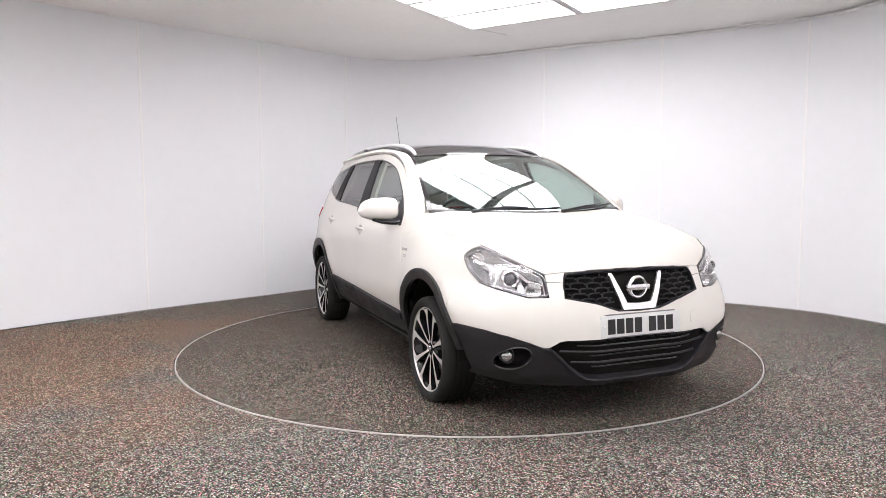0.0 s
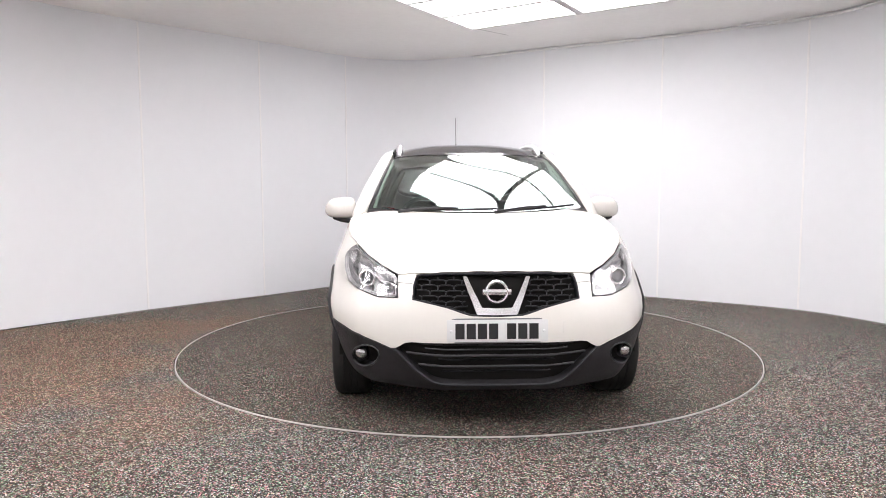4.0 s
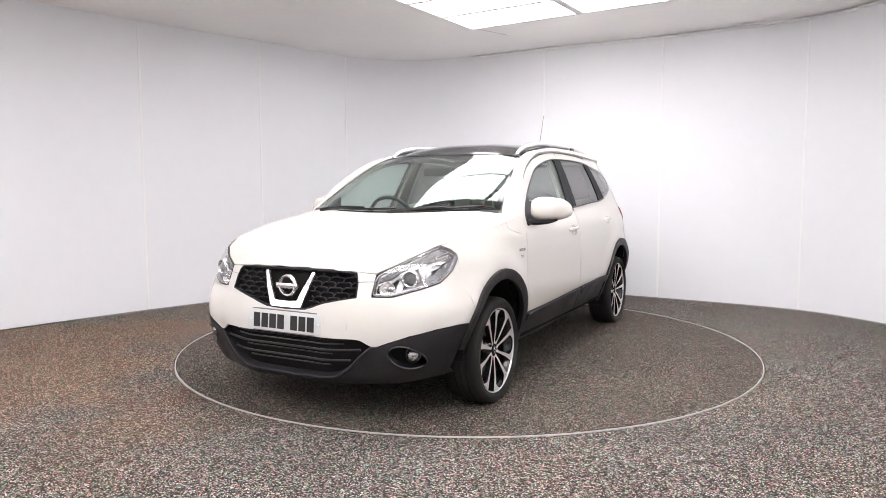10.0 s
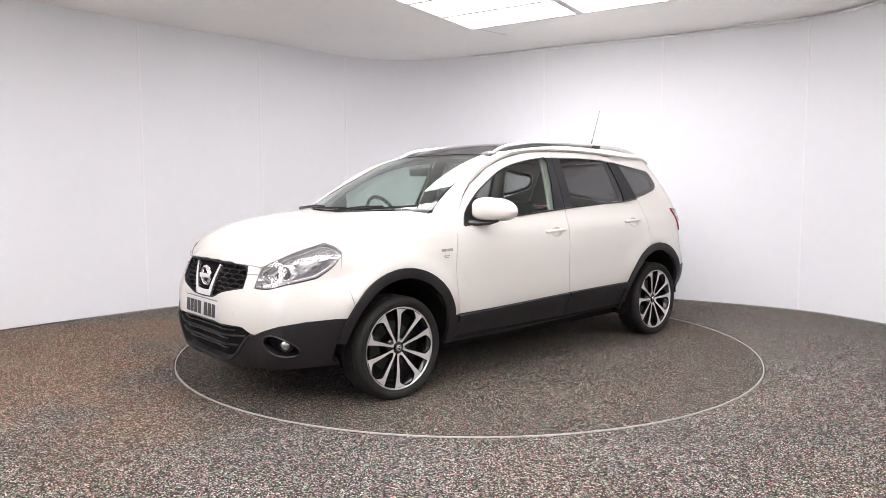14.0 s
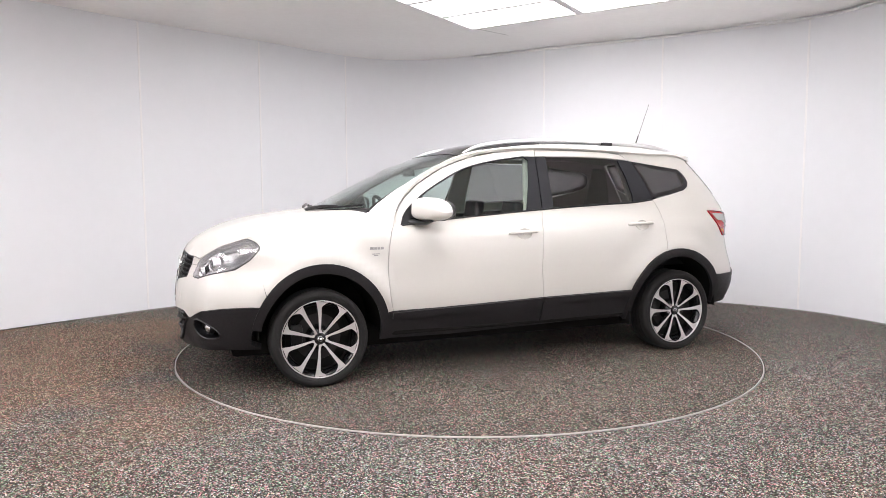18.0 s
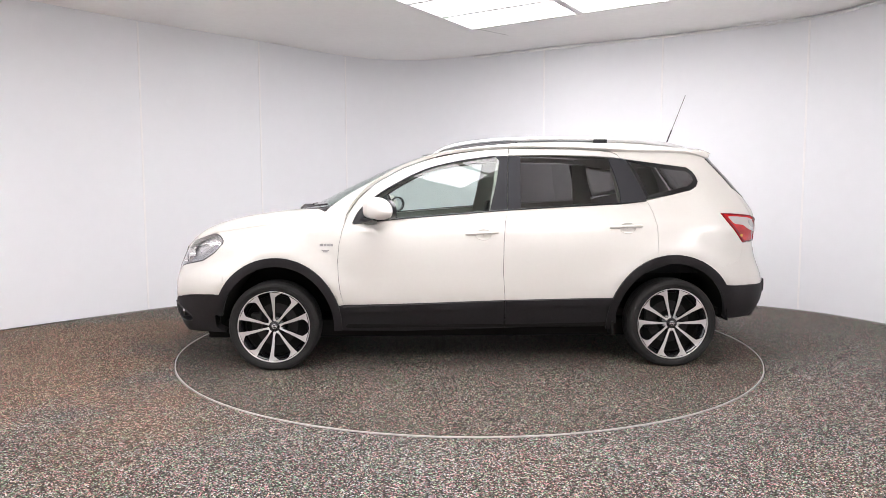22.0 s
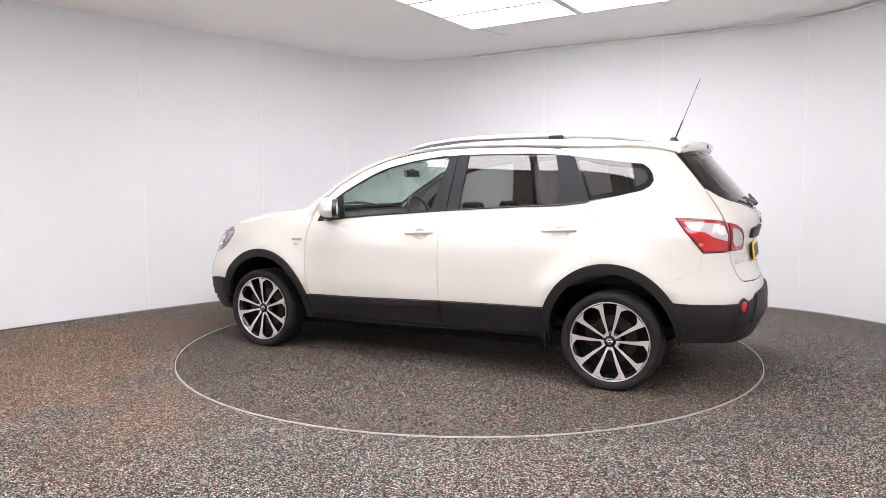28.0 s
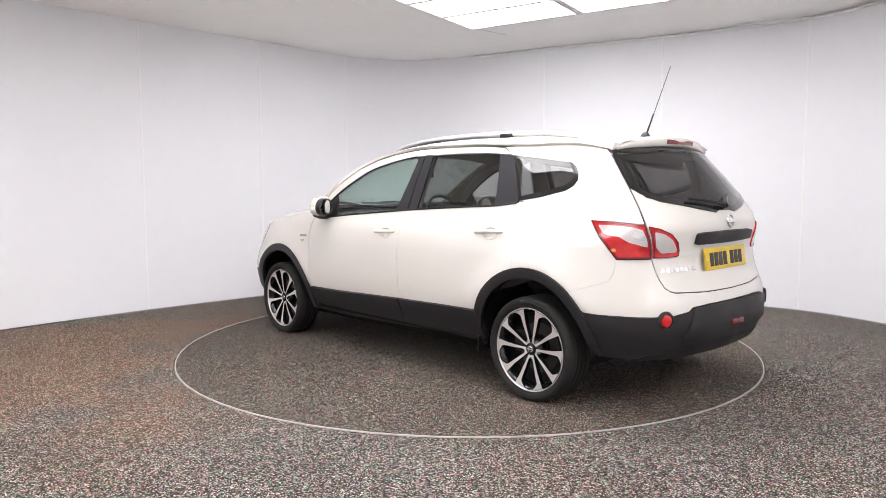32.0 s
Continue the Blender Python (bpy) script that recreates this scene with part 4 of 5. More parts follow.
def glazing(doors):
    for k in (0, 1):
        f = bool(k)
        d = doors["front"][k]
        fw = sides([(0.60, 1.033), (0.476, 1.047), (0.085, 1.077), (-0.105, 1.090), (-0.16, 1.30), (-0.188, 1.45), (-0.157, 1.471), (0.09, 1.436), (0.329, 1.379), (0.526, 1.285), (0.66, 1.20)])
        part("window_glass", shell("window_glass", rounded(fw, 0.008), CLEAR, off=-0.010, thick=0.004, flip=f), d, "clear green-tinted front side window")
        sail = sides([(0.838, 1.008), (0.60, 1.031), (0.664, 1.202), (0.70, 1.180), (0.798, 1.091)])
        part("mirror_sail", shell("mirror_sail", sail, TRIM, off=-0.004, thick=0.01, flip=f), d, "black mirror base triangle")
        pf = sides([(-0.105, 1.090), (-0.226, 1.098), (-0.248, 1.477), (-0.157, 1.475), (-0.188, 1.45), (-0.16, 1.30)])
        part("pillar_cover", shell("pillar_cover", shrink(pf, 0.001), PILLAR, off=-0.002, thick=0.012, flip=f, grid=0.03), d, "dark grey pillar cover")
        part("window_edge", tube("window_edge", [(x, y if not f else -y, z) for x, y, z in line(sides(TOP_F[1:]), -0.004, 40)], 0.007, TRIM, 6), d, "black window seal")
        part("belt_strip", tube("belt_strip", [(x, y if not f else -y, z) for x, y, z in line(sides([(0.83, 1.009)] + BELT_F[1:]), 0.001, 30)], 0.006, TRIM, 6), d, "black belt strip")
        d = doors["rear"][k]
        rw = sides([(-0.325, 1.107), (-0.693, 1.127), (-1.020, 1.141), (-1.028, 1.20), (-1.005, 1.32), (-0.962, 1.459), (-0.861, 1.470), (-0.586, 1.476), (-0.336, 1.477)])
        part("window_glass", shell("window_glass", rounded(rw, 0.008), PRIVACY, off=-0.008, thick=0.004, flip=f), d, "dark tinted rear side window")
        pr = sides([(-0.233, 1.098), (-0.325, 1.107), (-0.336, 1.477), (-0.252, 1.478)])
        part("pillar_cover", shell("pillar_cover", shrink(pr, 0.001), PILLAR, off=-0.002, thick=0.012, flip=f, grid=0.03), d, "dark grey pillar cover")
        pc = sides([(-1.022, 1.139), (-1.205, 1.158), (-1.214, 1.172), (-1.15, 1.32), (-1.087, 1.448), (-1.048, 1.459), (-0.962, 1.462), (-1.005, 1.32), (-1.028, 1.20)])
        part("pillar_cover", shell("pillar_cover", shrink(pc, 0.001), PILLAR, off=-0.002, thick=0.012, flip=f, grid=0.03), d, "dark grey pillar cover")
        part("belt_strip", tube("belt_strip", [(x, y if not f else -y, z) for x, y, z in line(sides(BELT_R), 0.001, 30)], 0.006, TRIM, 6), d, "black belt strip")
        qg = sides([(-1.214, 1.172)] + Q_LOW[1:] + [(-1.15, 1.32)])
        part("quarter_window", shell("quarter_window", shrink(qg, 0.001), PRIVACY, off=-0.004, thick=0.004, flip=f), CAR, "dark tinted rear quarter window")
        part("window_border", shell("window_border", shrink(qg, 0.002), GLOSSBLACK, off=-0.002, thick=0.002, holes=[shrink(qg, 0.032)], flip=f), CAR, "black printed border of the quarter window")
        # handles
        for door, (x0, x1, z0, z1) in zip((doors["front"][k], doors["rear"][k]), HANDLES):
            n = 12
            pts = [at_skin(S(x0 + (x1 - x0) * i / n, z0 + (z1 - z0) * i / n), 0.009 * math.sin(math.pi * min(1, max(0, i / n * 0.92 + 0.04))) ** 0.5) for i in range(n + 1)]
            part("handle", tube("handle", [(p.x, -p.y if f else p.y, p.z) for p in pts], [0.007] + [0.0105] * (n - 1) + [0.007], PAINT, 8, 1.15), door, "white door handle")
            rings = []
            for q, o in ((1.03, -0.0005), (0.93, -0.006), (0.75, -0.015), (0.4, -0.02), (0.05, -0.021)):
                ring = line(cup_line(x0, x1, z0, z1, q), o)
                rings.append([(x, -y if f else y, z) for x, y, z in ring + ring[:1]])
            part("handle_cup", sheet("handle_cup", rings, PAINT, 0.003, flip=not f), door, "white hollow behind the handle")


def cladding():
    # wheel arches, sills and lower bumpers in black
    for k, name in ((0, "front"), (1, "rear")):
        outer = arch_pts(k, (186, 177)[k], (9, -6)[k], 34, 1.0)
        inner = arch_pts(k, (9, -7)[k], (187, 177)[k], 34, 0.875)
        both("arch_cladding", sides(outer + inner), CLAD, CAR, "black plastic wheel-arch trim", off=0.014, thick=0.03, grid=0.035)
    sill = sides([(0.93, 0.447), (0.474, 0.458), (-0.205, 0.479), (-0.205, 0.272), (0.474, 0.255), (0.95, 0.262)])
    a = both("sill_cladding", shrink(sill, 0.0015), CLAD, CAR, "black plastic sill trim", off=0.005, thick=0.035)
    sill = sides([(-0.211, 0.479), (-0.6, 0.486), (-0.968, 0.491), (-1.0, 0.30), (-0.6, 0.285), (-0.211, 0.272)])
    b = both("sill_cladding", shrink(sill, 0.0015), CLAD, CAR, "black plastic sill trim", off=0.005, thick=0.035)
    for pr, ledge in ((a, [(0.905, 0.444), (0.474, 0.455), (-0.198, 0.476), (-0.205, 0.452), (-0.180, 0.432), (0.474, 0.409), (0.905, 0.399)]), (b, [(-0.216, 0.476), (-0.6, 0.483), (-0.958, 0.488), (-0.966, 0.446), (-0.6, 0.439), (-0.255, 0.429), (-0.225, 0.452)])):
        for k in (0, 1):
            part("upper_ledge", shell("upper_ledge", rounded(sides(ledge), 0.004), CLAD, off=0.030, thick=0.026, flip=bool(k), lip=0.010), pr[k], "raised upper edge of the sill trim")
    # lower front bumper, with two oval pockets
    pod = [F(0.676 + 0.066 * math.cos(a) * (1.0 if math.cos(a) > 0 else 1.2), 0.384 + 0.052 * math.sin(a) - 0.018 * math.cos(a + 0.4)) for a in np.linspace(0, 2 * math.pi, 29)[:-1]]
    lowf = sides([(1.735, 0.25)] + arch_pts(0, -4, 27, 8)) + [S(1.80, 0.526), F(0.79, 0.517), F(0.70, 0.495), F(0.60, 0.459), F(0.54, 0.434), F(0.515, 0.434), F(0.47, 0.395), F(0.40, 0.325), F(0.345, 0.285), F(0.31, 0.268), F(0.2, 0.256), F(0.0, 0.250)]
    bot = [F(0.0, 0.224), F(0.3, 0.226), F(0.45, 0.230), F(0.6, 0.242), F(0.72, 0.250)]
    full = lowf + [(2 * SM - s, z) for s, z in reversed(lowf[:-1])] + [(2 * SM - s, z) for s, z in reversed(bot[1:])] + bot
    bumper = part("lower_front_bumper", shell("lower_front_bumper", full, CLAD, off=0.004, thick=0.05, grid=0.035, holes=[pod, [(2 * SM - s, z) for s, z in reversed(pod)]]), CAR, "black plastic lower front bumper")
    lip = [F(0.515, 0.436), F(0.47, 0.397), F(0.40, 0.327), F(0.345, 0.287), F(0.31, 0.270), F(0.2, 0.258), F(0.0, 0.252)]
    lip = lip + [(2 * SM - s, z) for s, z in reversed(lip[:-1])]
    part("grille_lip", tube("grille_lip", line(lip, 0.006, 60), 0.009, PILLAR, 8), bumper, "dark grey rim of the lower grille")
    hole = [F(0.515, 0.44), F(0.462, 0.472), F(0.285, 0.478), F(0.0, 0.478), F(0.0, 0.25), F(0.2, 0.256), F(0.31, 0.268), F(0.345, 0.285), F(0.40, 0.325)]
    left = hole[:4]
    low = hole[4:]
    cave = left + [(2 * SM - s, z) for s, z in reversed(left[:-1])] + [(2 * SM - s, z) for s, z in reversed(low[1:])] + low
    part("lower_grille", shell("lower_grille", cave, DARK, off=-0.06, thick=0), bumper, "black recess of the lower grille")
    for z, w in ((0.455, 0.40), (0.432, 0.37), (0.405, 0.46), (0.378, 0.30), (0.348, 0.40), (0.315, 0.28)):
        big = z in (0.405, 0.348)
        pts = [F(y, z + 0.012 * (abs(y) / 0.45) ** 2) for y in np.linspace(-w, w, 25)]
        part("grille_slat", tube("grille_slat", line(pts, -0.012 if big else -0.03), 0.0065 if big else 0.004, SLATGREY if big else TRIM, 6), bumper, "black grille slat")
    # fog lamps in oval pockets
    for k in (0, 1):
        f = bool(k)
        pk = part("fog_pocket", shell("fog_pocket", pod, DARK, off=-0.045, thick=0, grid=0.025, flip=f), bumper, "black oval fog-lamp pocket")
        wall = [[(x, -y if f else y, z) for x, y, z in line(pod + pod[:1], o)] for o in (0.004, -0.046)]
        part("pocket_wall", sheet("pocket_wall", wall, TRIM, 0.002), pk)
        part("pocket_rim", tube("pocket_rim", [(x, -y if f else y, z) for x, y, z in line(pod + pod[:1], 0.004)], 0.0045, TRIM, 6), pk)
        c = at_skin(F(0.708, 0.388), -0.017)
        lamp = part("fog_lamp", lathe("fog_lamp", [(0, 0.020), (0.013, 0.019), (0.026, 0.013), (0.033, 0.004), (0.034, -0.02)], FOGGLASS, 24, axis="X"), pk, "round clear fog lamp")
        ring = part("fog_ring", lathe("fog_ring", [(0.033, -0.01), (0.035, 0.012), (0.039, 0.010), (0.041, -0.02)], TRIM, 24, axis="X"), pk)
        for o in (lamp, ring):
            o.matrix_basis = pose(c.x, -c.y if f else c.y, c.z, 0, 0, -24 if f else 24)
    # lower rear bumper
    lowr = sides([(-1.80, 0.325)] + arch_pts(1, 177, 147, 8) + [(-1.9, 0.561), (-2.0, 0.560)]) + [R(0.6, 0.560), R(0.478, 0.573), R(0.445, 0.594), R(0.3, 0.600), R(0.0, 0.600)]
    bot = [R(0.0, 0.325), R(0.3, 0.325), R(0.55, 0.33)]
    full = lowr + [(-2 * SM - s, z) for s, z in reversed(lowr[:-1])] + [(-2 * SM - s, z) for s, z in reversed(bot[1:])] + bot
    rear = part("lower_rear_bumper", shell("lower_rear_bumper", full, CLAD, off=0.006, thick=0.05, grid=0.035), CAR, "black plastic lower rear bumper")
    tray = [R(0.53, 0.43), R(0.50, 0.47), R(0.44, 0.592), R(0.0, 0.594), (-2 * SM - R(0.44, 0.592)[0], 0.592), (-2 * SM - R(0.50, 0.47)[0], 0.47), (-2 * SM - R(0.53, 0.43)[0], 0.43), R(0.0, 0.42)]
    part("bumper_step", shell("bumper_step", rounded(tray, 0.02), CLAD, off=0.016, thick=0.012), rear, "raised black middle of the rear bumper")
    dif = [R(0.70, 0.35), R(0.55, 0.375), R(0.3, 0.38), R(0.0, 0.38), (-2 * SM - R(0.3, 0.38)[0], 0.38), (-2 * SM - R(0.55, 0.375)[0], 0.375), (-2 * SM - R(0.70, 0.35)[0], 0.35), (-2 * SM - R(0.70, 0.325)[0], 0.325), R(0.0, 0.322), R(0.70, 0.325)]
    part("rear_skirt", shell("rear_skirt", rounded(dif, 0.008), CLAD, off=0.011, thick=0.02), rear, "black lip of the rear bumper")
    for k in (0, 1):
        f = bool(k)
        place = R(0.643, 0.542)
        c = at_skin(place, 0.0)
        nrm = skin_normal(np.array([place[0]]), np.array([place[1]]))[0]
        turn = math.degrees(math.atan2(nrm[1], nrm[0]))
        o = part("reflector", lathe("reflector", [(0, 0.016), (0.02, 0.015), (0.033, 0.010), (0.036, 0.0)], REDLENS, 24, axis="X"), rear, "round red reflector")
        o.matrix_basis = pose(c.x, -c.y if f else c.y, c.z, 0, 0, -turn if f else turn)
        o = part("reflector_ring", lathe("reflector_ring", [(0.036, 0.0), (0.037, 0.014), (0.045, 0.012), (0.052, 0.0)], CLAD, 24, axis="X"), rear)
        o.matrix_basis = pose(c.x, -c.y if f else c.y, c.z, 0, 0, -turn if f else turn)
    part("rear_fog_lamp", box("rear_fog_lamp", (0.02, 0.15, 0.032), DARKRED, (-2.221, 0, 0.475), 0.006), rear, "dark red rear fog lamp")
    # splash flaps and underside
    pair("mud_flap", box("mud_flap", (0.012, 0.14, 0.1), DARK, (-0.965, 0.80, 0.27), 0.004), CAR, "black mud flap")
    part("underbody", box("underbody", (3.5, 1.32, 0.13), DARK, (0.15, 0, 0.245), 0.03), CAR, "dark underbody")
    part("undertray", box("undertray", (0.30, 0.9, 0.03), DARK, (1.96, 0, 0.248), 0.012), CAR, "dark tray under the front bumper")
    part("rear_tray", box("rear_tray", (0.4, 1.0, 0.05), DARK, (-1.80, 0, 0.355), 0.02), CAR, "dark tray under the rear bumper")
    pair("sill_box", box("sill_box", (1.85, 0.3, 0.12), DARK, (-0.02, 0.68, 0.335), 0.03), CAR)
    part("exhaust", tube("exhaust", [(-1.5, -0.45, 0.25), (-1.9, -0.45, 0.26), (-2.0, -0.45, 0.25)], 0.025, STEEL, 10), CAR, "steel exhaust pipe")
    for cx in (HUBX, -HUBX):
        cx2, r = (1.36, 0.415) if cx > 0 else (-1.378, 0.425)
        g = [[(cx2 + r * 0.95 * math.cos(a), y, 0.315 + r * math.sin(a)) for y in np.linspace(0.40, 0.84, 6)] for a in np.linspace(0.0, math.pi, 24)]
        pair("wheel_housing", sheet("wheel_housing", g, DARK, 0.006), CAR, "black wheel housing")
        pair("housing_wall", box("housing_wall", (0.84, 0.03, 0.42), DARK, (cx2, 0.40, 0.53), 0.01), CAR)


def wheels():
    # one arm of a petal: between a wedge opening and a petal-shaped pocket, by radius and the two edges' angles
    arm = [(0.036, 8, 36), (0.042, 9, 36), (0.047, 9.5, 30), (0.055, 10.4, 24), (0.07, 11, 21), (0.10, 11.6, 20.6), (0.14, 11.9, 19.8), (0.17, 11.6, 19.2), (0.19, 11.2, 19.2), (0.197, 11.0, 19.8), (0.207, 10.8, 22.6), (0.217, 10.6, 26), (0.2265, 10.5, 29.5), (0.229, 10.5, 36)]
    arm = [(r * 1.05, a0, a1) for r, a0, a1 in arm]
    face = curve([0.03, 0.1, 0.17, 0.241], [0.068, 0.077, 0.084, 0.0885])
    spokes = []
    for sgn in (1, -1):
        verts, faces, mats = [], [], []
        for r, a0, a1 in arm:
            h = float(face(r))
            for ang, rise in ((a0, h), (a1, h), (a1, h - 0.030), (a0, h - 0.030)):
                g = radians(ang * sgn)
                verts.append((r * math.cos(g), rise, r * math.sin(g)))
        for k in range(len(arm) - 1):
            p, q = 4 * k, 4 * k + 4
            for i, m in ((0, 0), (1, 1), (2, 1), (3, 1)):
                j = (i + 1) % 4
                faces.append((p + i, p + j, q + j, q + i))
                mats.append(m)
        me = bpy.data.meshes.new("spoke")
        me.from_pydata(verts, [], faces)
        me.materials.append(ALLOY)
        me.materials.append(RIMBLACK)
        me.polygons.foreach_set("material_index", mats)
        bm = bmesh.new()
        bm.from_mesh(me)
        bmesh.ops.recalc_face_normals(bm, faces=bm.faces)
        bm.to_mesh(me)
        bm.free()
        spokes.append(me)
    t = TYRE
    tyre = lathe("tyre", [(0.236, 0.07), (0.247, 0.090), (0.255, 0.099), (0.262, 0.1045), (0.264, 0.1030), (0.268, 0.106), (0.283, 0.106), (0.2855, 0.1035), (0.289, 0.1035), (0.298, 0.098), (t - 0.004, 0.084), (t, 0.066), (t, 0.040), (t - 0.006, 0.039), (t - 0.006, 0.033), (t, 0.032), (t, 0.003), (t - 0.006, 0.002), (t - 0.006, -0.002), (t, -0.003), (t, -0.032), (t - 0.006, -0.033), (t - 0.006, -0.039), (t, -0.040), (t, -0.066), (t - 0.004, -0.084), (0.285, -0.105), (0.255, -0.1), (0.236, -0.07)], RUBBER, 72)
    rim = lathe("rim", [(0.236, -0.08), (0.216, -0.06), (0.211, 0.02), (0.223, 0.070), (0.235, 0.082)], RIMBLACK, 64)
    lip = lathe("rim_lip", [(0.240, 0.084), (0.242, 0.091), (0.2445, 0.094), (0.247, 0.093), (0.2485, 0.086)], ALLOY, 72)
    hub = lathe("hub", [(0.0, 0.062), (0.05, 0.060), (0.068, 0.045), (0.075, 0.02), (0.08, -0.02)], RIMBLACK, 32)
    cap = lathe("hub_cap", [(0.0, 0.076), (0.018, 0.0755), (0.0245, 0.073), (0.0265, 0.06)], RIMBLACK, 32)
    badge = lathe("cap_ring", [(0.0125, 0.0765), (0.0135, 0.079), (0.0165, 0.0785), (0.018, 0.075)], CHROME, 32)
    capbar = box("cap_bar", (0.041, 0.003, 0.007), CHROME, (0, 0.0775, 0), 0.001, 1)
    disc = lathe("brake_disc", [(0.06, -0.012), (0.15, -0.012), (0.15, -0.034), (0.06, -0.034)], BRAKE, 48)
    cal = box("brake_caliper", (0.07, 0.06, 0.13), BRAKE, (0.135, -0.01, 0.02), 0.012)
    dish = lathe("wheel_back", [(0.15, -0.01), (0.209, -0.01), (0.21, 0.03)], DARK, 40)
    nut = lathe("wheel_nut", [(0, 0.066), (0.008, 0.065), (0.0095, 0.05)], STEEL, 6)
    for cx in (HUBX, -HUBX):
        for side in (1, -1):
            w = tagged(new("wheel"), "black and silver multi-spoke alloy wheel with black tyre")
            w.parent = CAR
            w.matrix_basis = pose(cx, side * 0.788, HUBZ, 0, 0, 0 if side > 0 else 180)
            for nm, me, lb in (("tyre", tyre, "black rubber tyre"), ("rim", rim, "black rim"), ("rim_lip", lip, "silver rim edge"), ("hub", hub, ""), ("hub_cap", cap, ""), ("cap_ring", badge, ""), ("cap_bar", capbar, ""), ("brake_disc", disc, "steel brake disc"), ("brake_caliper", cal, ""), ("wheel_back", dish, "")):
                part(nm, me, w, lb)
            for i in range(5):
                for me in spokes:
                    o = part("spoke", me, w)
                    o.matrix_basis = pose(0, 0, 0, 0, 72 * i - 90 + (0 if cx < 0 else 16 if side > 0 else -11), 0)
                o = part("wheel_nut", nut, w)
                a = radians(72 * i + 90)
                o.location = (0.052 * math.cos(a), 0, -0.052 * math.sin(a))


def lamps(gate):
    hl = [F(0.502, 0.694), F(0.60, 0.695), F(0.69, 0.723)] + sides([(1.88, 0.757), (1.79, 0.814), (1.738, 0.872), (1.733, 0.892), (1.753, 0.918), (1.80, 0.941)]) + [F(0.66, 0.891), F(0.58, 0.841), F(0.502, 0.795)]
    hl = rounded(hl, 0.022)
    for k in (0, 1):
        f = bool(k)

        def m(pts):
            return [(x, -y if f else y, z) for x, y, z in pts]
        lamp = part("headlamp", shell("headlamp", shrink(hl, 0.004), LAMPSILVER, off=-0.040, thick=0, grid=0.03, flip=f), CAR, "clear headlamp with projector and silver reflectors")
        part("lens", shell("lens", shrink(hl, 0.001), LENS, off=0.002, thick=0.003, grid=0.03, flip=f), lamp, "clear headlamp lens")
        part("bezel", tube("bezel", m(line(hl + hl[:1], -0.003)), 0.0032, TRIM, 6), lamp, "black lamp edge")
        wall = line(shrink(hl, 0.002) + shrink(hl, 0.002)[:1], 0.0)
        inn = line(shrink(hl, 0.004) + shrink(hl, 0.004)[:1], -0.041)
        part("housing", sheet("housing", [m(wall), m(inn)], LAMPSILVER, 0.002), lamp)
        rim = shrink(hl, 0.012)
        part("chrome_edge", tube("chrome_edge", m(line(rim + rim[:1], -0.012)), 0.0028, LAMPSILVER, 6), lamp, "bright inner edge")
        c = at_skin(F(0.668, 0.785), -0.018)
        for nm, prof, mt, lb in (("projector", [(0.0, 0.012), (0.014, 0.011), (0.026, 0.005), (0.031, -0.004)], BULBGLASS, "glass projector lens"), ("projector_ring", [(0.031, -0.008), (0.034, 0.010), (0.040, 0.014), (0.047, 0.010), (0.050, 0.0), (0.052, -0.03)], CHROME, "chrome projector ring")):
            o = part(nm, lathe(nm, prof, mt, 36, axis="X"), lamp, lb)
            o.matrix_basis = pose(c.x, -c.y if f else c.y, c.z, 0, 0, -16 if f else 16)
        # main-beam bowl, ribbed indicator, brow and dark side reflector
        c = at_skin(F(0.565, 0.735), -0.03)
        for nm, prof, mt, lb in (("beam_bowl", [(0.006, -0.004), (0.02, 0.0), (0.034, 0.012), (0.040, 0.020), (0.042, 0.0)], CHROME, "chrome main-beam bowl"), ("bulb", [(0.0, 0.018), (0.006, 0.016), (0.008, -0.004)], BULBGLASS, "")):
            o = part(nm, lathe(nm, prof, mt, 28, axis="X"), lamp, lb)
            o.matrix_basis = pose(c.x, -c.y if f else c.y, c.z, 0, 0, -10 if f else 10)
        brow = [F(0.515, 0.760), F(0.58, 0.778), F(0.62, 0.815), F(0.66, 0.842), F(0.70, 0.850), F(0.70, 0.838), F(0.664, 0.832), F(0.63, 0.805), F(0.59, 0.768), F(0.515, 0.750)]
        part("brow", shell("brow", brow, CHROME, off=-0.016, thick=0.012, grid=0.02, flip=f), lamp, "bright divider over the beams")
        strip = [F(0.518, 0.768), F(0.575, 0.785), F(0.615, 0.822), F(0.66, 0.850)] + sides([(1.86, 0.872)]) + [F(0.66, 0.868), F(0.585, 0.820), F(0.518, 0.785)]
        part("indicator", shell("indicator", strip, LAMPGREY, off=-0.026, thick=0.008, grid=0.02, flip=f), lamp, "grey ribbed indicator")
        for i in range(9):
            u = i / 8
            a = np.array(F(0.525, 0.770)) * (1 - u) + np.array(F(0.66, 0.852)) * u
            b = np.array(F(0.525, 0.786)) * (1 - u) + np.array(F(0.66, 0.866)) * u
            part("indicator_rib", tube("indicator_rib", m(line([tuple(a), tuple(b)], -0.022)), 0.0032, LAMPSILVER, 5), lamp)
        corner = sides([(1.86, 0.845), (1.80, 0.862), (1.775, 0.895), (1.80, 0.915), (1.85, 0.898)])
        part("corner_reflector", shell("corner_reflector", rounded(corner, 0.01), CHROME, off=-0.02, thick=0.01, grid=0.02, flip=f), lamp, "bright corner reflector")
        dark = [F(0.62, 0.709), F(0.69, 0.736)] + sides([(1.88, 0.770), (1.79, 0.829), (1.756, 0.878), (1.778, 0.886), (1.82, 0.853), (1.90, 0.80)]) + [F(0.69, 0.757), F(0.62, 0.722)]
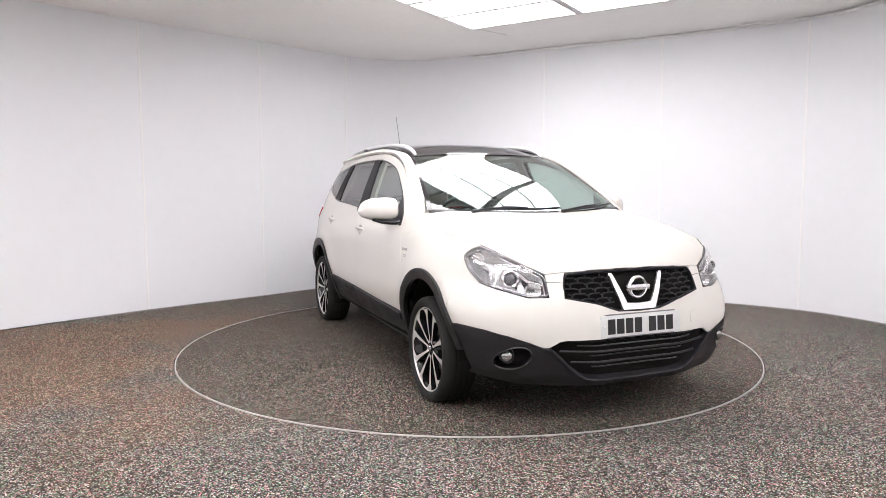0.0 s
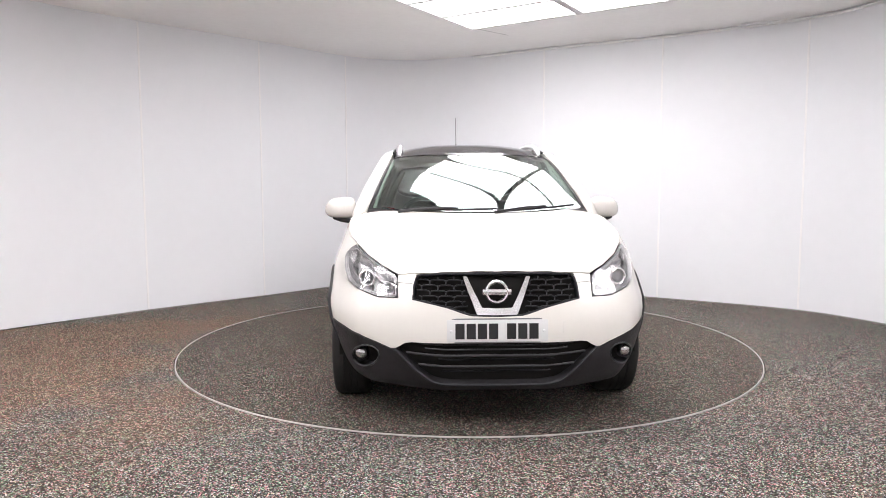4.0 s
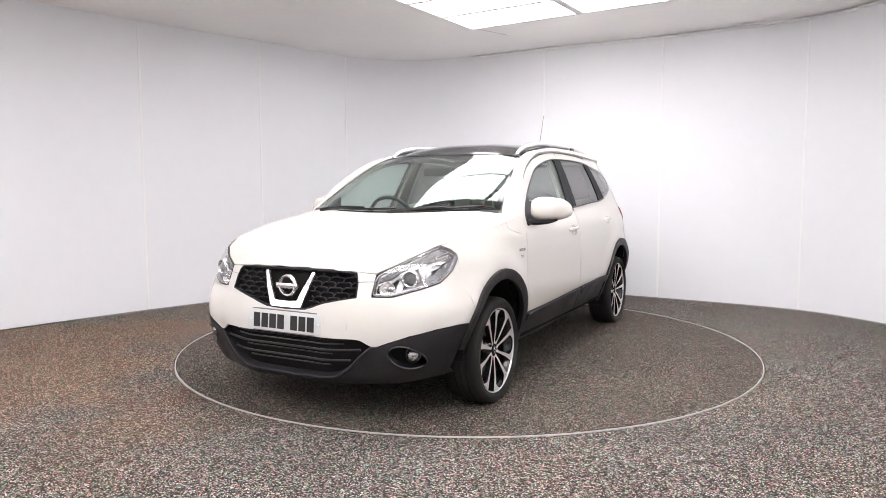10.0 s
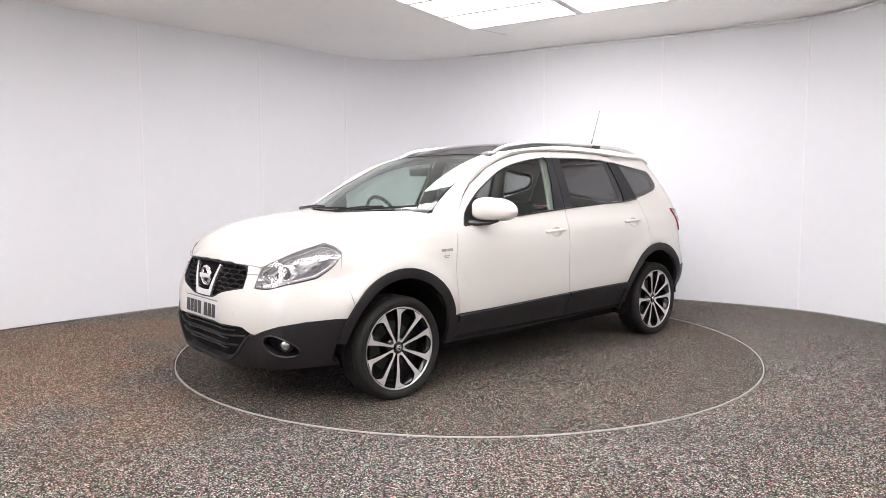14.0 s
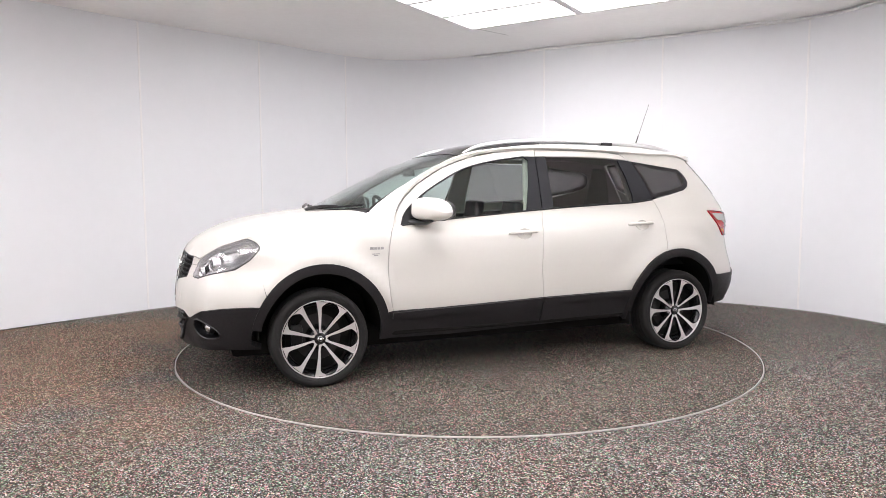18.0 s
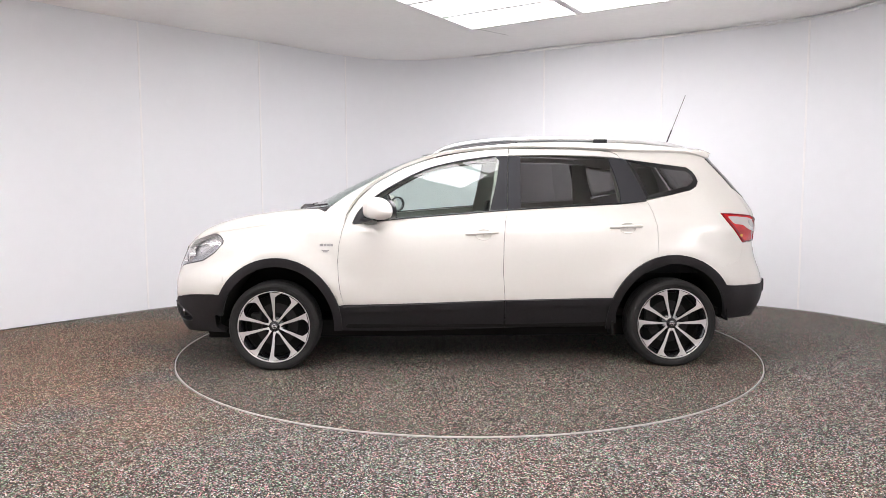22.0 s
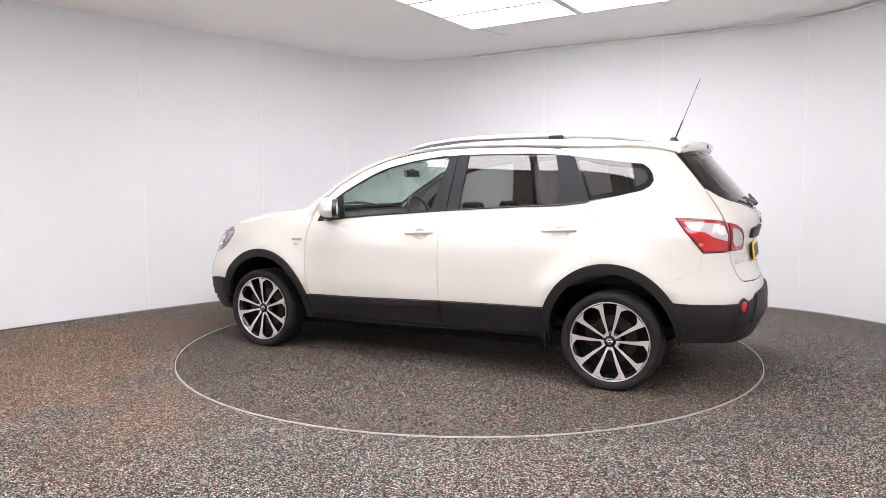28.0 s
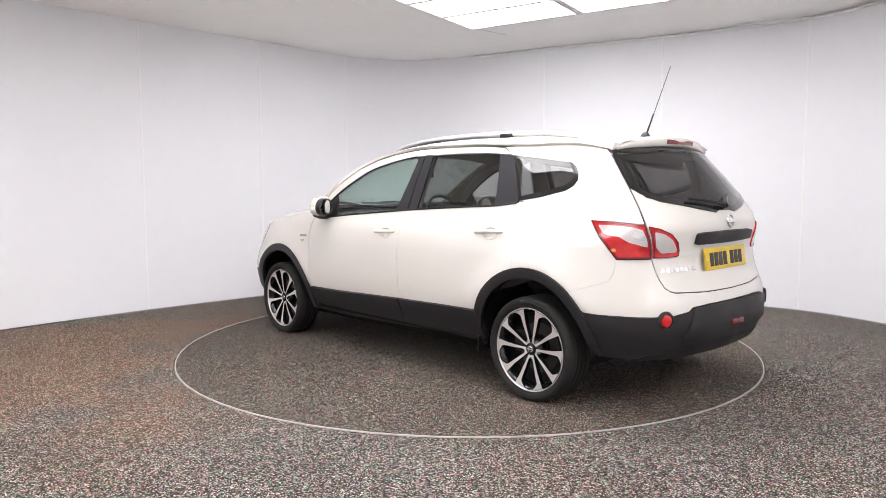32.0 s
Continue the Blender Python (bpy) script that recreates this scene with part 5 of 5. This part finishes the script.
        part("side_reflector", shell("side_reflector", dark, LAMPGREY, off=-0.018, thick=0.01, grid=0.02, flip=f), lamp, "dark grey side reflector")
        for i in range(3):
            a, b = S(1.872, 0.884 - 0.014 * i), S(1.775 + 0.004 * i, 0.908 - 0.014 * i)
            part("reflector_fin", tube("reflector_fin", m(line([a, b], -0.008, 6)), 0.0032, CHROME, 5), lamp, "bright rib in the lamp's corner")

        # tail lamps: outer half on the body, inner half on the tailgate
        tl = sides([(-1.737, 1.069), (-1.80, 1.068), (-1.86, 1.063)]) + [R(0.715, 1.056), R(0.673, 1.046), R(0.668, 0.98), R(0.659, 0.92), R(0.652, 0.868)] + sides([(-2.0, 0.867), (-1.902, 0.866), (-1.87, 0.903), (-1.80, 0.987)])
        tail = part("tail_lamp", shell("tail_lamp", shrink(tl, 0.002), REDLENS, off=0.006, thick=0.02, grid=0.03, flip=f), CAR, "red and clear tail lamp")
        part("lens_edge", shell("lens_edge", shrink(tl, 0.0025), DARKRED, off=0.0085, thick=0.004, holes=[shrink(tl, 0.012)], grid=0.03, flip=f), tail, "dark red edge of the lens")
        cl = sides([(-1.785, 1.044), (-1.86, 1.042)]) + [R(0.72, 1.034), R(0.69, 1.020), R(0.68, 0.965), R(0.676, 0.93)] + sides([(-1.95, 0.955), (-1.90, 0.985), (-1.845, 0.99), (-1.82, 1.0)])
        part("clear_window", shell("clear_window", rounded(cl, 0.008), PALELENS, off=0.009, thick=0.006, grid=0.025, flip=f), tail, "clear band of the tail lamp")
        bulb = [R(0.72, 1.022), R(0.69, 1.008), R(0.684, 0.965), R(0.72, 0.968), R(0.735, 0.99)]
        part("bulb_bowl", shell("bulb_bowl", rounded(bulb, 0.012), LAMPSILVER, off=0.0105, thick=0.004, grid=0.02, flip=f), tail, "silver lamp bowl")
        # a bulb's glint, painted as a small amber patch on the lens
        gl = sides([(-1.868, 0.915), (-1.885, 0.925), (-1.90, 0.915), (-1.885, 0.90)])
        part("amber_spot", shell("amber_spot", rounded(gl, 0.008), AMBER, off=0.0095, thick=0.003, grid=0.02, flip=f), tail, "small amber patch painted as a bulb's glint")
        ti = [R(0.664, 1.042), R(0.612, 1.03), R(0.545, 1.002), R(0.49, 0.955), R(0.466, 0.905), R(0.468, 0.877), R(0.484, 0.868), R(0.645, 0.868), R(0.652, 0.93), R(0.660, 0.985)]
        inner = part("tail_lamp_inner", shell("tail_lamp_inner", shrink(ti, 0.002), REDLENS, off=0.006, thick=0.02, grid=0.03, flip=f), gate, "inner half of the tail lamp, red round clear")
        part("lens_edge", shell("lens_edge", shrink(ti, 0.0025), DARKRED, off=0.0085, thick=0.004, holes=[shrink(ti, 0.011)], grid=0.03, flip=f), inner, "dark red edge of the lens")
        ci = [R(0.642, 1.012), R(0.59, 0.998), R(0.535, 0.965), R(0.496, 0.918), R(0.494, 0.898), R(0.60, 0.895), R(0.635, 0.93)]
        part("clear_window", shell("clear_window", rounded(ci, 0.012), PALELENS, off=0.009, thick=0.006, grid=0.025, flip=f), inner, "clear inner lamp window")


def plate(name, mid, size, material, parent, rx, rz, label, chars):
    """A number plate; its characters are plain black bars."""
    p = part(name, box(name, (size[0], 0.006, size[1]), material, (0, 0, 0), 0.002, 2), parent, label)
    p.matrix_basis = pose(*mid, rx, 0, rz)
    part("plate_edge", box("plate_edge", (size[0] + 0.014, 0.004, size[1] + 0.014), PLATEYELLOW if name == "rear_plate" else PLATEGREY, (0, 0.003, 0), 0.002, 1), p)
    w, h = 0.046, 0.078
    for i, x in enumerate(chars):
        part("bar", box("bar", (w, 0.003, h), INK, (x, -0.0035, -0.002), 0.001, 1), p)
    for s in (-1, 1):
        part("screw", lathe("screw", [(0, -0.006), (0.005, -0.006), (0.007, -0.003)], SATIN, 10, (s * (size[0] / 2 - 0.022), 0, 0)), p)
    return p


def front_trim(gate):
    # upper grille
    up = [F(0.424, 0.688), F(0.418, 0.75), F(0.408, 0.788), F(0.385, 0.807), F(0.30, 0.815), F(0.15, 0.818), F(0.0, 0.819)]
    dn = [F(0.0, 0.608), F(0.129, 0.613), F(0.19, 0.632), F(0.24, 0.650), F(0.283, 0.661)]
    full = up + [(2 * SM - s, z) for s, z in reversed(up[:-1])] + [(2 * SM - s, z) for s, z in reversed(dn[1:])] + dn
    g = part("upper_grille", shell("upper_grille", full, DARK, off=-0.035, thick=0, grid=0.04), CAR, "black honeycomb grille with silver chevron")
    part("grille_rim", tube("grille_rim", line(full + full[:1], -0.004), 0.006, PILLAR, 6), g)
    wall = [line(full + full[:1], 0.0), line(full + full[:1], -0.036)]
    part("grille_wall", sheet("grille_wall", wall, TRIM, 0.002), g)
    verts, faces = [], []

    def bar(a, b, r=0.003):
        a, b = Vector(at_skin(a, -0.016)), Vector(at_skin(b, -0.016))
        d = (b - a).normalized()
        s = d.cross(Vector((1, 0, 0))).normalized() * r
        x = Vector((r * 2.5, 0, 0))
        k = len(verts)
        for p in (a, b):
            verts.extend([p + s + x * 0.3, p - s + x * 0.3, p - s - x, p + s - x])
        for i in range(4):
            j = (i + 1) % 4
            faces.append((k + i, k + j, k + 4 + j, k + 4 + i))
    poly2 = shrink([F(y, z) for y, z in ((0.424, 0.688), (0.408, 0.785), (0.385, 0.803), (0.15, 0.813), (0.15, 0.62), (0.24, 0.648))], 0.002)
    for sgn in (1, -1):
        for row in range(9):
            z = 0.615 + row * 0.0265
            for col in range(5):
                y = 0.13 + col * 0.084 + (0.042 if row % 2 else 0)
                cell = [(y - 0.042, z + 0.0085), (y - 0.027, z + 0.0155), (y + 0.027, z + 0.0155), (y + 0.042, z + 0.0085), (y + 0.042, z - 0.0085)]
                for (y0, z0), (y1, z1) in zip(cell[:-1], cell[1:]):
                    mid = F((y0 + y1) / 2, (z0 + z1) / 2)
                    if inside([mid], poly2)[0] and min(y0, y1) > 0.12:
                        bar(F(y0 * sgn, z0), F(y1 * sgn, z1))
    bm = bmesh.new()
    vs = [bm.verts.new(v) for v in verts]
    for f in faces:
        bm.faces.new([vs[i] for i in f])
    tagged(part("honeycomb", finish("honeycomb", bm, SLATGREY), g, "black honeycomb mesh"), kind="stuff")
    # chevron
    arm = [(0.171, 0.803), (0.150, 0.804), (0.076, 0.650), (0.0, 0.646), (0.0, 0.613), (0.101, 0.615)]
    vee = [F(y, z) for y, z in arm[:4]] + [F(-y, z) for y, z in reversed(arm[:3])] + [F(-y, z) for y, z in reversed(arm[4:])][::1] + [F(y, z) for y, z in arm[4:]]
    part("chevron", shell("chevron", rounded(vee, 0.006), CHROME, off=0.004, thick=0.014, grid=0.03, lip=0.002), g, "bright silver chevron")
    c = at_skin(F(0.0, 0.728), -0.004)
    for nm, me in (("emblem_ring", lathe("emblem_ring", [(0.044, 0.0), (0.047, 0.012), (0.053, 0.014), (0.060, 0.008), (0.062, -0.004)], CHROME, 40, axis="X")), ("emblem_bar", box("emblem_bar", (0.014, 0.145, 0.030), CHROME, (0.006, 0, 0), 0.004))):
        o = part(nm, me, g, "plain chrome emblem")
        o.location = c
    plate("front_plate", (2.219, 0, 0.537), (0.508, 0.111), PLATEWHITE, CAR, -4, 90, "white front number plate with plain black bars", [-0.188, -0.132, -0.076, -0.020, 0.070, 0.126, 0.182])
    # tailgate trim
    strip = [R(0.345, 0.993), R(0.30, 0.998), R(0.0, 1.002), R(-0.30, 0.998), R(-0.345, 0.993), R(-0.35, 0.94), R(0.0, 0.935), R(0.35, 0.935)]
    part("handle_strip", shell("handle_strip", rounded(strip, 0.012), CLAD, off=0.02, thick=0.02), gate, "black tailgate handle strip")
    b = plate("rear_plate", (-2.1445, 0, 0.841), (0.52, 0.111), PLATEYELLOW, gate, -8, -90, "yellow rear number plate with plain black bars", [-0.188, -0.132, -0.076, -0.020, 0.070, 0.126, 0.182])
    c = at_skin(R(0.0, 1.055), 0.002)
    for nm, me in (("emblem_ring", lathe("emblem_ring", [(0.030, 0.0), (0.033, 0.008), (0.038, 0.008), (0.042, 0.0)], CHROME, 32, axis="X")), ("emblem_bar", box("emblem_bar", (0.010, 0.10, 0.018), CHROME, (0.005, 0, 0), 0.003))):
        o = part(nm, me, gate, "plain chrome emblem")
        o.matrix_basis = pose(c.x, 0, c.z, 0, -170, 0)
    for i, w in enumerate((0.028, 0.028, 0.026, 0.026, 0.028, 0.028, 0.012, 0.034)):
        y = 0.605 - i * 0.0345
        q = [R(y, 0.812), R(y - w, 0.812), R(y - w, 0.789), R(y, 0.789)]
        part("name_bar", shell("name_bar", rounded(q, 0.004), CHROME, off=0.003, thick=0.004, grid=0.02), gate, "small chrome name bar")
    # wiper on the rear window
    part("rear_wiper", tube("rear_wiper", line([R(0.02, 1.135), R(0.12, 1.150), R(0.25, 1.165), R(0.34, 1.172)], 0.022), [0.014, 0.011, 0.008, 0.006], TRIM, 6), gate, "black rear wiper")
    part("wiper_arm", tube("wiper_arm", line([R(0.0, 1.13), R(-0.05, 1.165), R(-0.12, 1.19)], 0.02), [0.018, 0.013, 0.008], TRIM, 6), gate)
    # side badges
    for k in (0, 1):
        for i, (x, w, z, h) in enumerate(((1.058, 0.024, 0.866, 0.016), (1.030, 0.018, 0.866, 0.016), (1.008, 0.018, 0.866, 0.016), (0.986, 0.018, 0.866, 0.016), (1.045, 0.05, 0.83, 0.006), (1.035, 0.03, 0.82, 0.006))):
            q = sides([(x, z + h / 2), (x - w, z + h / 2), (x - w, z - h / 2), (x, z - h / 2)])
            part("badge_bar", shell("badge_bar", q, STEEL, off=0.003, thick=0.004, flip=bool(k), grid=0.02), CAR, "small grey badge bar")


def mirrors(doors):
    for k in (0, 1):
        sg = -1 if k else 1
        d = doors["front"][k]
        bm = bmesh.new()
        bmesh.ops.create_uvsphere(bm, u_segments=32, v_segments=20, radius=1)
        for v in bm.verts:
            x, y, z = v.co
            sx = math.copysign(abs(x) ** 0.7, x)
            # flat towards the rear, drawn out and drooping towards its outer end
            x2 = (0.088 * sx if x > 0 else 0.055 * sx) - 0.07 * y
            y2 = 0.116 * math.copysign(abs(y) ** 0.66, y)
            z2 = 0.086 * math.copysign(abs(z) ** 0.72, z)
            if z < 0:
                z2 *= 0.72
            z2 += -0.008 * y / 1.0 - (0.012 * y if z > 0 else -0.012 * y)
            v.co = Vector((x2, y2 * sg, z2))
        bmesh.ops.transform(bm, matrix=pose(0.648, sg * 0.948, 1.100, 0, 0, 0), verts=bm.verts)
        cap = part("mirror_housing", finish("mirror_housing", bm, PAINT, True), d, "white door mirror housing")
        g = part("mirror_glass", lathe("mirror_glass", [(0, 0.0), (0.6, 0.0), (0.97, 0.01), (1, 0.06)], mat("mirror_glass", (0.6, 0.61, 0.62), 0.02, metal=1.0), 32, axis="X"), cap, "mirror glass")
        g.matrix_basis = pose(0.594, sg * 0.948, 1.108, 0, 0, sg * 29) @ Matrix.Diagonal((-0.012, 0.105, 0.062, 1))
        r = part("mirror_rim", lathe("mirror_rim", [(0.94, 0.3), (0.96, 1.0), (1.10, 1.0), (1.16, -1.6)], TRIM, 32, axis="X"), cap, "black mirror rim")
        r.matrix_basis = pose(0.595, sg * 0.948, 1.106, 0, 0, sg * 29) @ Matrix.Diagonal((-0.012, 0.105, 0.062, 1))
        part("mirror_arm", tube("mirror_arm", [(0.76, sg * 0.815, 1.026), (0.725, sg * 0.87, 1.022), (0.69, sg * 0.93, 1.026), (0.675, sg * 0.995, 1.040)], [0.036, 0.030, 0.026, 0.014], TRIM, 10, 0.6), cap, "black mirror arm")


def wipers(screen):
    for y0, y1, v1 in ((0.18, 0.62, 0.05), (-0.42, 0.10, 0.05)):
        pts = []
        for u in np.linspace(0, 1, 12):
            y = y0 + (y1 - y0) * u
            p = screen(np.array(y / 0.70), np.array(0.015 + v1 * u * 0.6))
            pts.append((p[0] + 0.010, p[1], p[2] + 0.016))
        w = part("wiper", tube("wiper", pts, 0.007, TRIM, 6), CAR, "black windscreen wiper")
        part("wiper_arm", tube("wiper_arm", [(pts[0][0] + 0.05, y0 - 0.1, pts[0][2] - 0.01), (pts[3][0] + 0.02, pts[3][1], pts[3][2] + 0.014), (pts[6][0], pts[6][1], pts[6][2] + 0.01)], [0.012, 0.009, 0.007], TRIM, 6), w)


def interior():
    part("cabin_floor", box("cabin_floor", (2.9, 1.4, 0.05), DARK, (-0.55, 0, 0.36), 0.01), CAR)
    part("cabin_floor", box("cabin_floor", (0.9, 1.3, 0.06), FABRIC, (-1.62, 0, 0.66), 0.02), CAR, "dark luggage cover")
    g = []
    for x, z in ((1.22, 1.035), (1.1, 1.055), (0.95, 1.06), (0.80, 1.045), (0.70, 1.00), (0.66, 0.90), (0.68, 0.75)):
        g.append([(x - 0.16 * (b * b) * (1 if x > 0.9 else 0.3), 0.70 * b, z - 0.015 * b * b + (0.03 * math.exp(-(((b + 0.5) / 0.25) ** 2)) if 0.65 < x < 0.9 else 0)) for b in np.linspace(-1, 1, 25)])
    dash = part("dashboard", sheet("dashboard", g, DASH, 0.04, flip=True), CAR, "dark grey dashboard")
    for y in (-0.12, 0.12):
        part("air_vent", lathe("air_vent", [(0, 0.0), (0.03, 0.002), (0.04, 0.006), (0.042, -0.01)], SATIN, 20, (0.665, y, 0.95), "X"), dash, "round air vent")
    wheel = []
    ring = [(0.60 + 0.185 * math.cos(a) * math.sin(radians(22)), -0.335 + 0.19 * math.sin(a), 1.012 + 0.185 * math.cos(a) * math.cos(radians(22))) for a in np.linspace(0, 2 * math.pi, 41)]
    st = part("steering_wheel", tube("steering_wheel", ring, 0.015, TRIM, 8), CAR, "black steering wheel")
    part("wheel_boss", box("wheel_boss", (0.05, 0.16, 0.11), DASH, (0.615, -0.335, 1.0), 0.02, 3, (0, -22, 0)), st)
    for dy in (-0.13, 0.13):
        part("wheel_spoke", box("wheel_spoke", (0.02, 0.12, 0.035), SATIN, (0.608, -0.335 + dy, 1.0), 0.006, 2, (0, -22, 0)), st)
    part("steering_column", box("steering_column", (0.2, 0.09, 0.08), DASH, (0.70, -0.335, 0.965), 0.02, 2, (0, 15, 0)), st)
    part("inner_mirror", box("inner_mirror", (0.03, 0.22, 0.06), TRIM, (0.50, 0, 1.372), 0.012, 3, (0, 10, 0)), CAR, "black inside mirror")
    part("mirror_stalk", tube("mirror_stalk", [(0.50, 0, 1.38), (0.49, 0, 1.415)], 0.012, TRIM, 6), CAR)

    def seat(x, y, w, top, rest=True):
        s = part("seat", box("seat", (0.50, w, 0.16), FABRIC, (x + 0.12, y, 0.62), 0.05, 3), CAR, "dark fabric seat")
        part("backrest", box("backrest", (0.14, w, top - 0.60), FABRIC, (x - 0.20, y, (top + 0.62) / 2), 0.05, 3, (0, -14, 0), taper=(0.8, 0.86)), s)
        if rest:
            n = 1 if w < 0.7 else 2
            for i in range(n):
                yy = y if n == 1 else y + (i - 0.5) * 0.62
                part("headrest", box("headrest", (0.09, 0.24, 0.16), FABRIC, (x - 0.29, yy, top + 0.115), 0.035, 3, (0, -10, 0)), s, "dark fabric headrest")
                for q in (-0.05, 0.05):
                    part("headrest_post", tube("headrest_post", [(x - 0.285, yy + q, top - 0.02), (x - 0.298, yy + q, top + 0.06)], 0.006, SATIN, 6), s)
    for y in (0.36, -0.36):
        seat(0.07, y, 0.48, 0.95)
    seat(-0.90, 0, 1.22, 1.05, False)
    seat(-1.45, 0, 1.02, 1.03, False)
    # door cards and pillar linings
    card = sides([(0.90, 0.52), (0.92, 0.96), (0.5, 1.00), (-0.2, 1.05), (-1.18, 1.10), (-1.7, 1.08), (-1.7, 0.80), (-0.9, 0.52)])
    both("door_card", card, DASH, CAR, "dark door lining", off=-0.075, thick=0.02, grid=0.08)
    for pts, nm in (([(-0.098, 1.05), (-0.30, 1.05), (-0.31, 1.50), (-0.178, 1.50)], "pillar_lining"), ([(-1.03, 1.12), (-1.20, 1.14), (-1.10, 1.48), (-0.98, 1.48)], "pillar_lining"), ([(-1.58, 1.10), (-1.85, 1.10), (-1.70, 1.46), (-1.58, 1.46)], "pillar_lining")):
        both(nm, sides(pts), BEIGE, CAR, "pale pillar lining", off=-0.045, thick=0.02, grid=0.06)


doors, gate, _ = body_panels()
screen = hood_and_roof()
glazing(doors)
cladding()
wheels()
lamps(gate)
front_trim(gate)
mirrors(doors)
wipers(screen)
interior()

# ---- the turntable carries the car round ----
TURN = [(0, 294.29), (3, 278.97), (6, 263.65), (9, 248.58), (13, 228.46), (17, 208.28), (20, 193.34), (23, 178.77), (26, 164.42), (29, 150.09), (32, 135.56)]
PIVOT = Vector((0.0102, -0.0120, 0))


def motions():
    walk(TABLE, [(t, pose(0, 0, 0, 0, 0, a)) for t, a in TURN])
    rows = []
    for t, a in TURN:
        p = -(Matrix.Rotation(radians(a), 3, "Z") @ PIVOT)
        rows.append((t, pose(p.x, p.y, 0.0, 0, 0, a)))
    walk(CAR, rows)


motions()
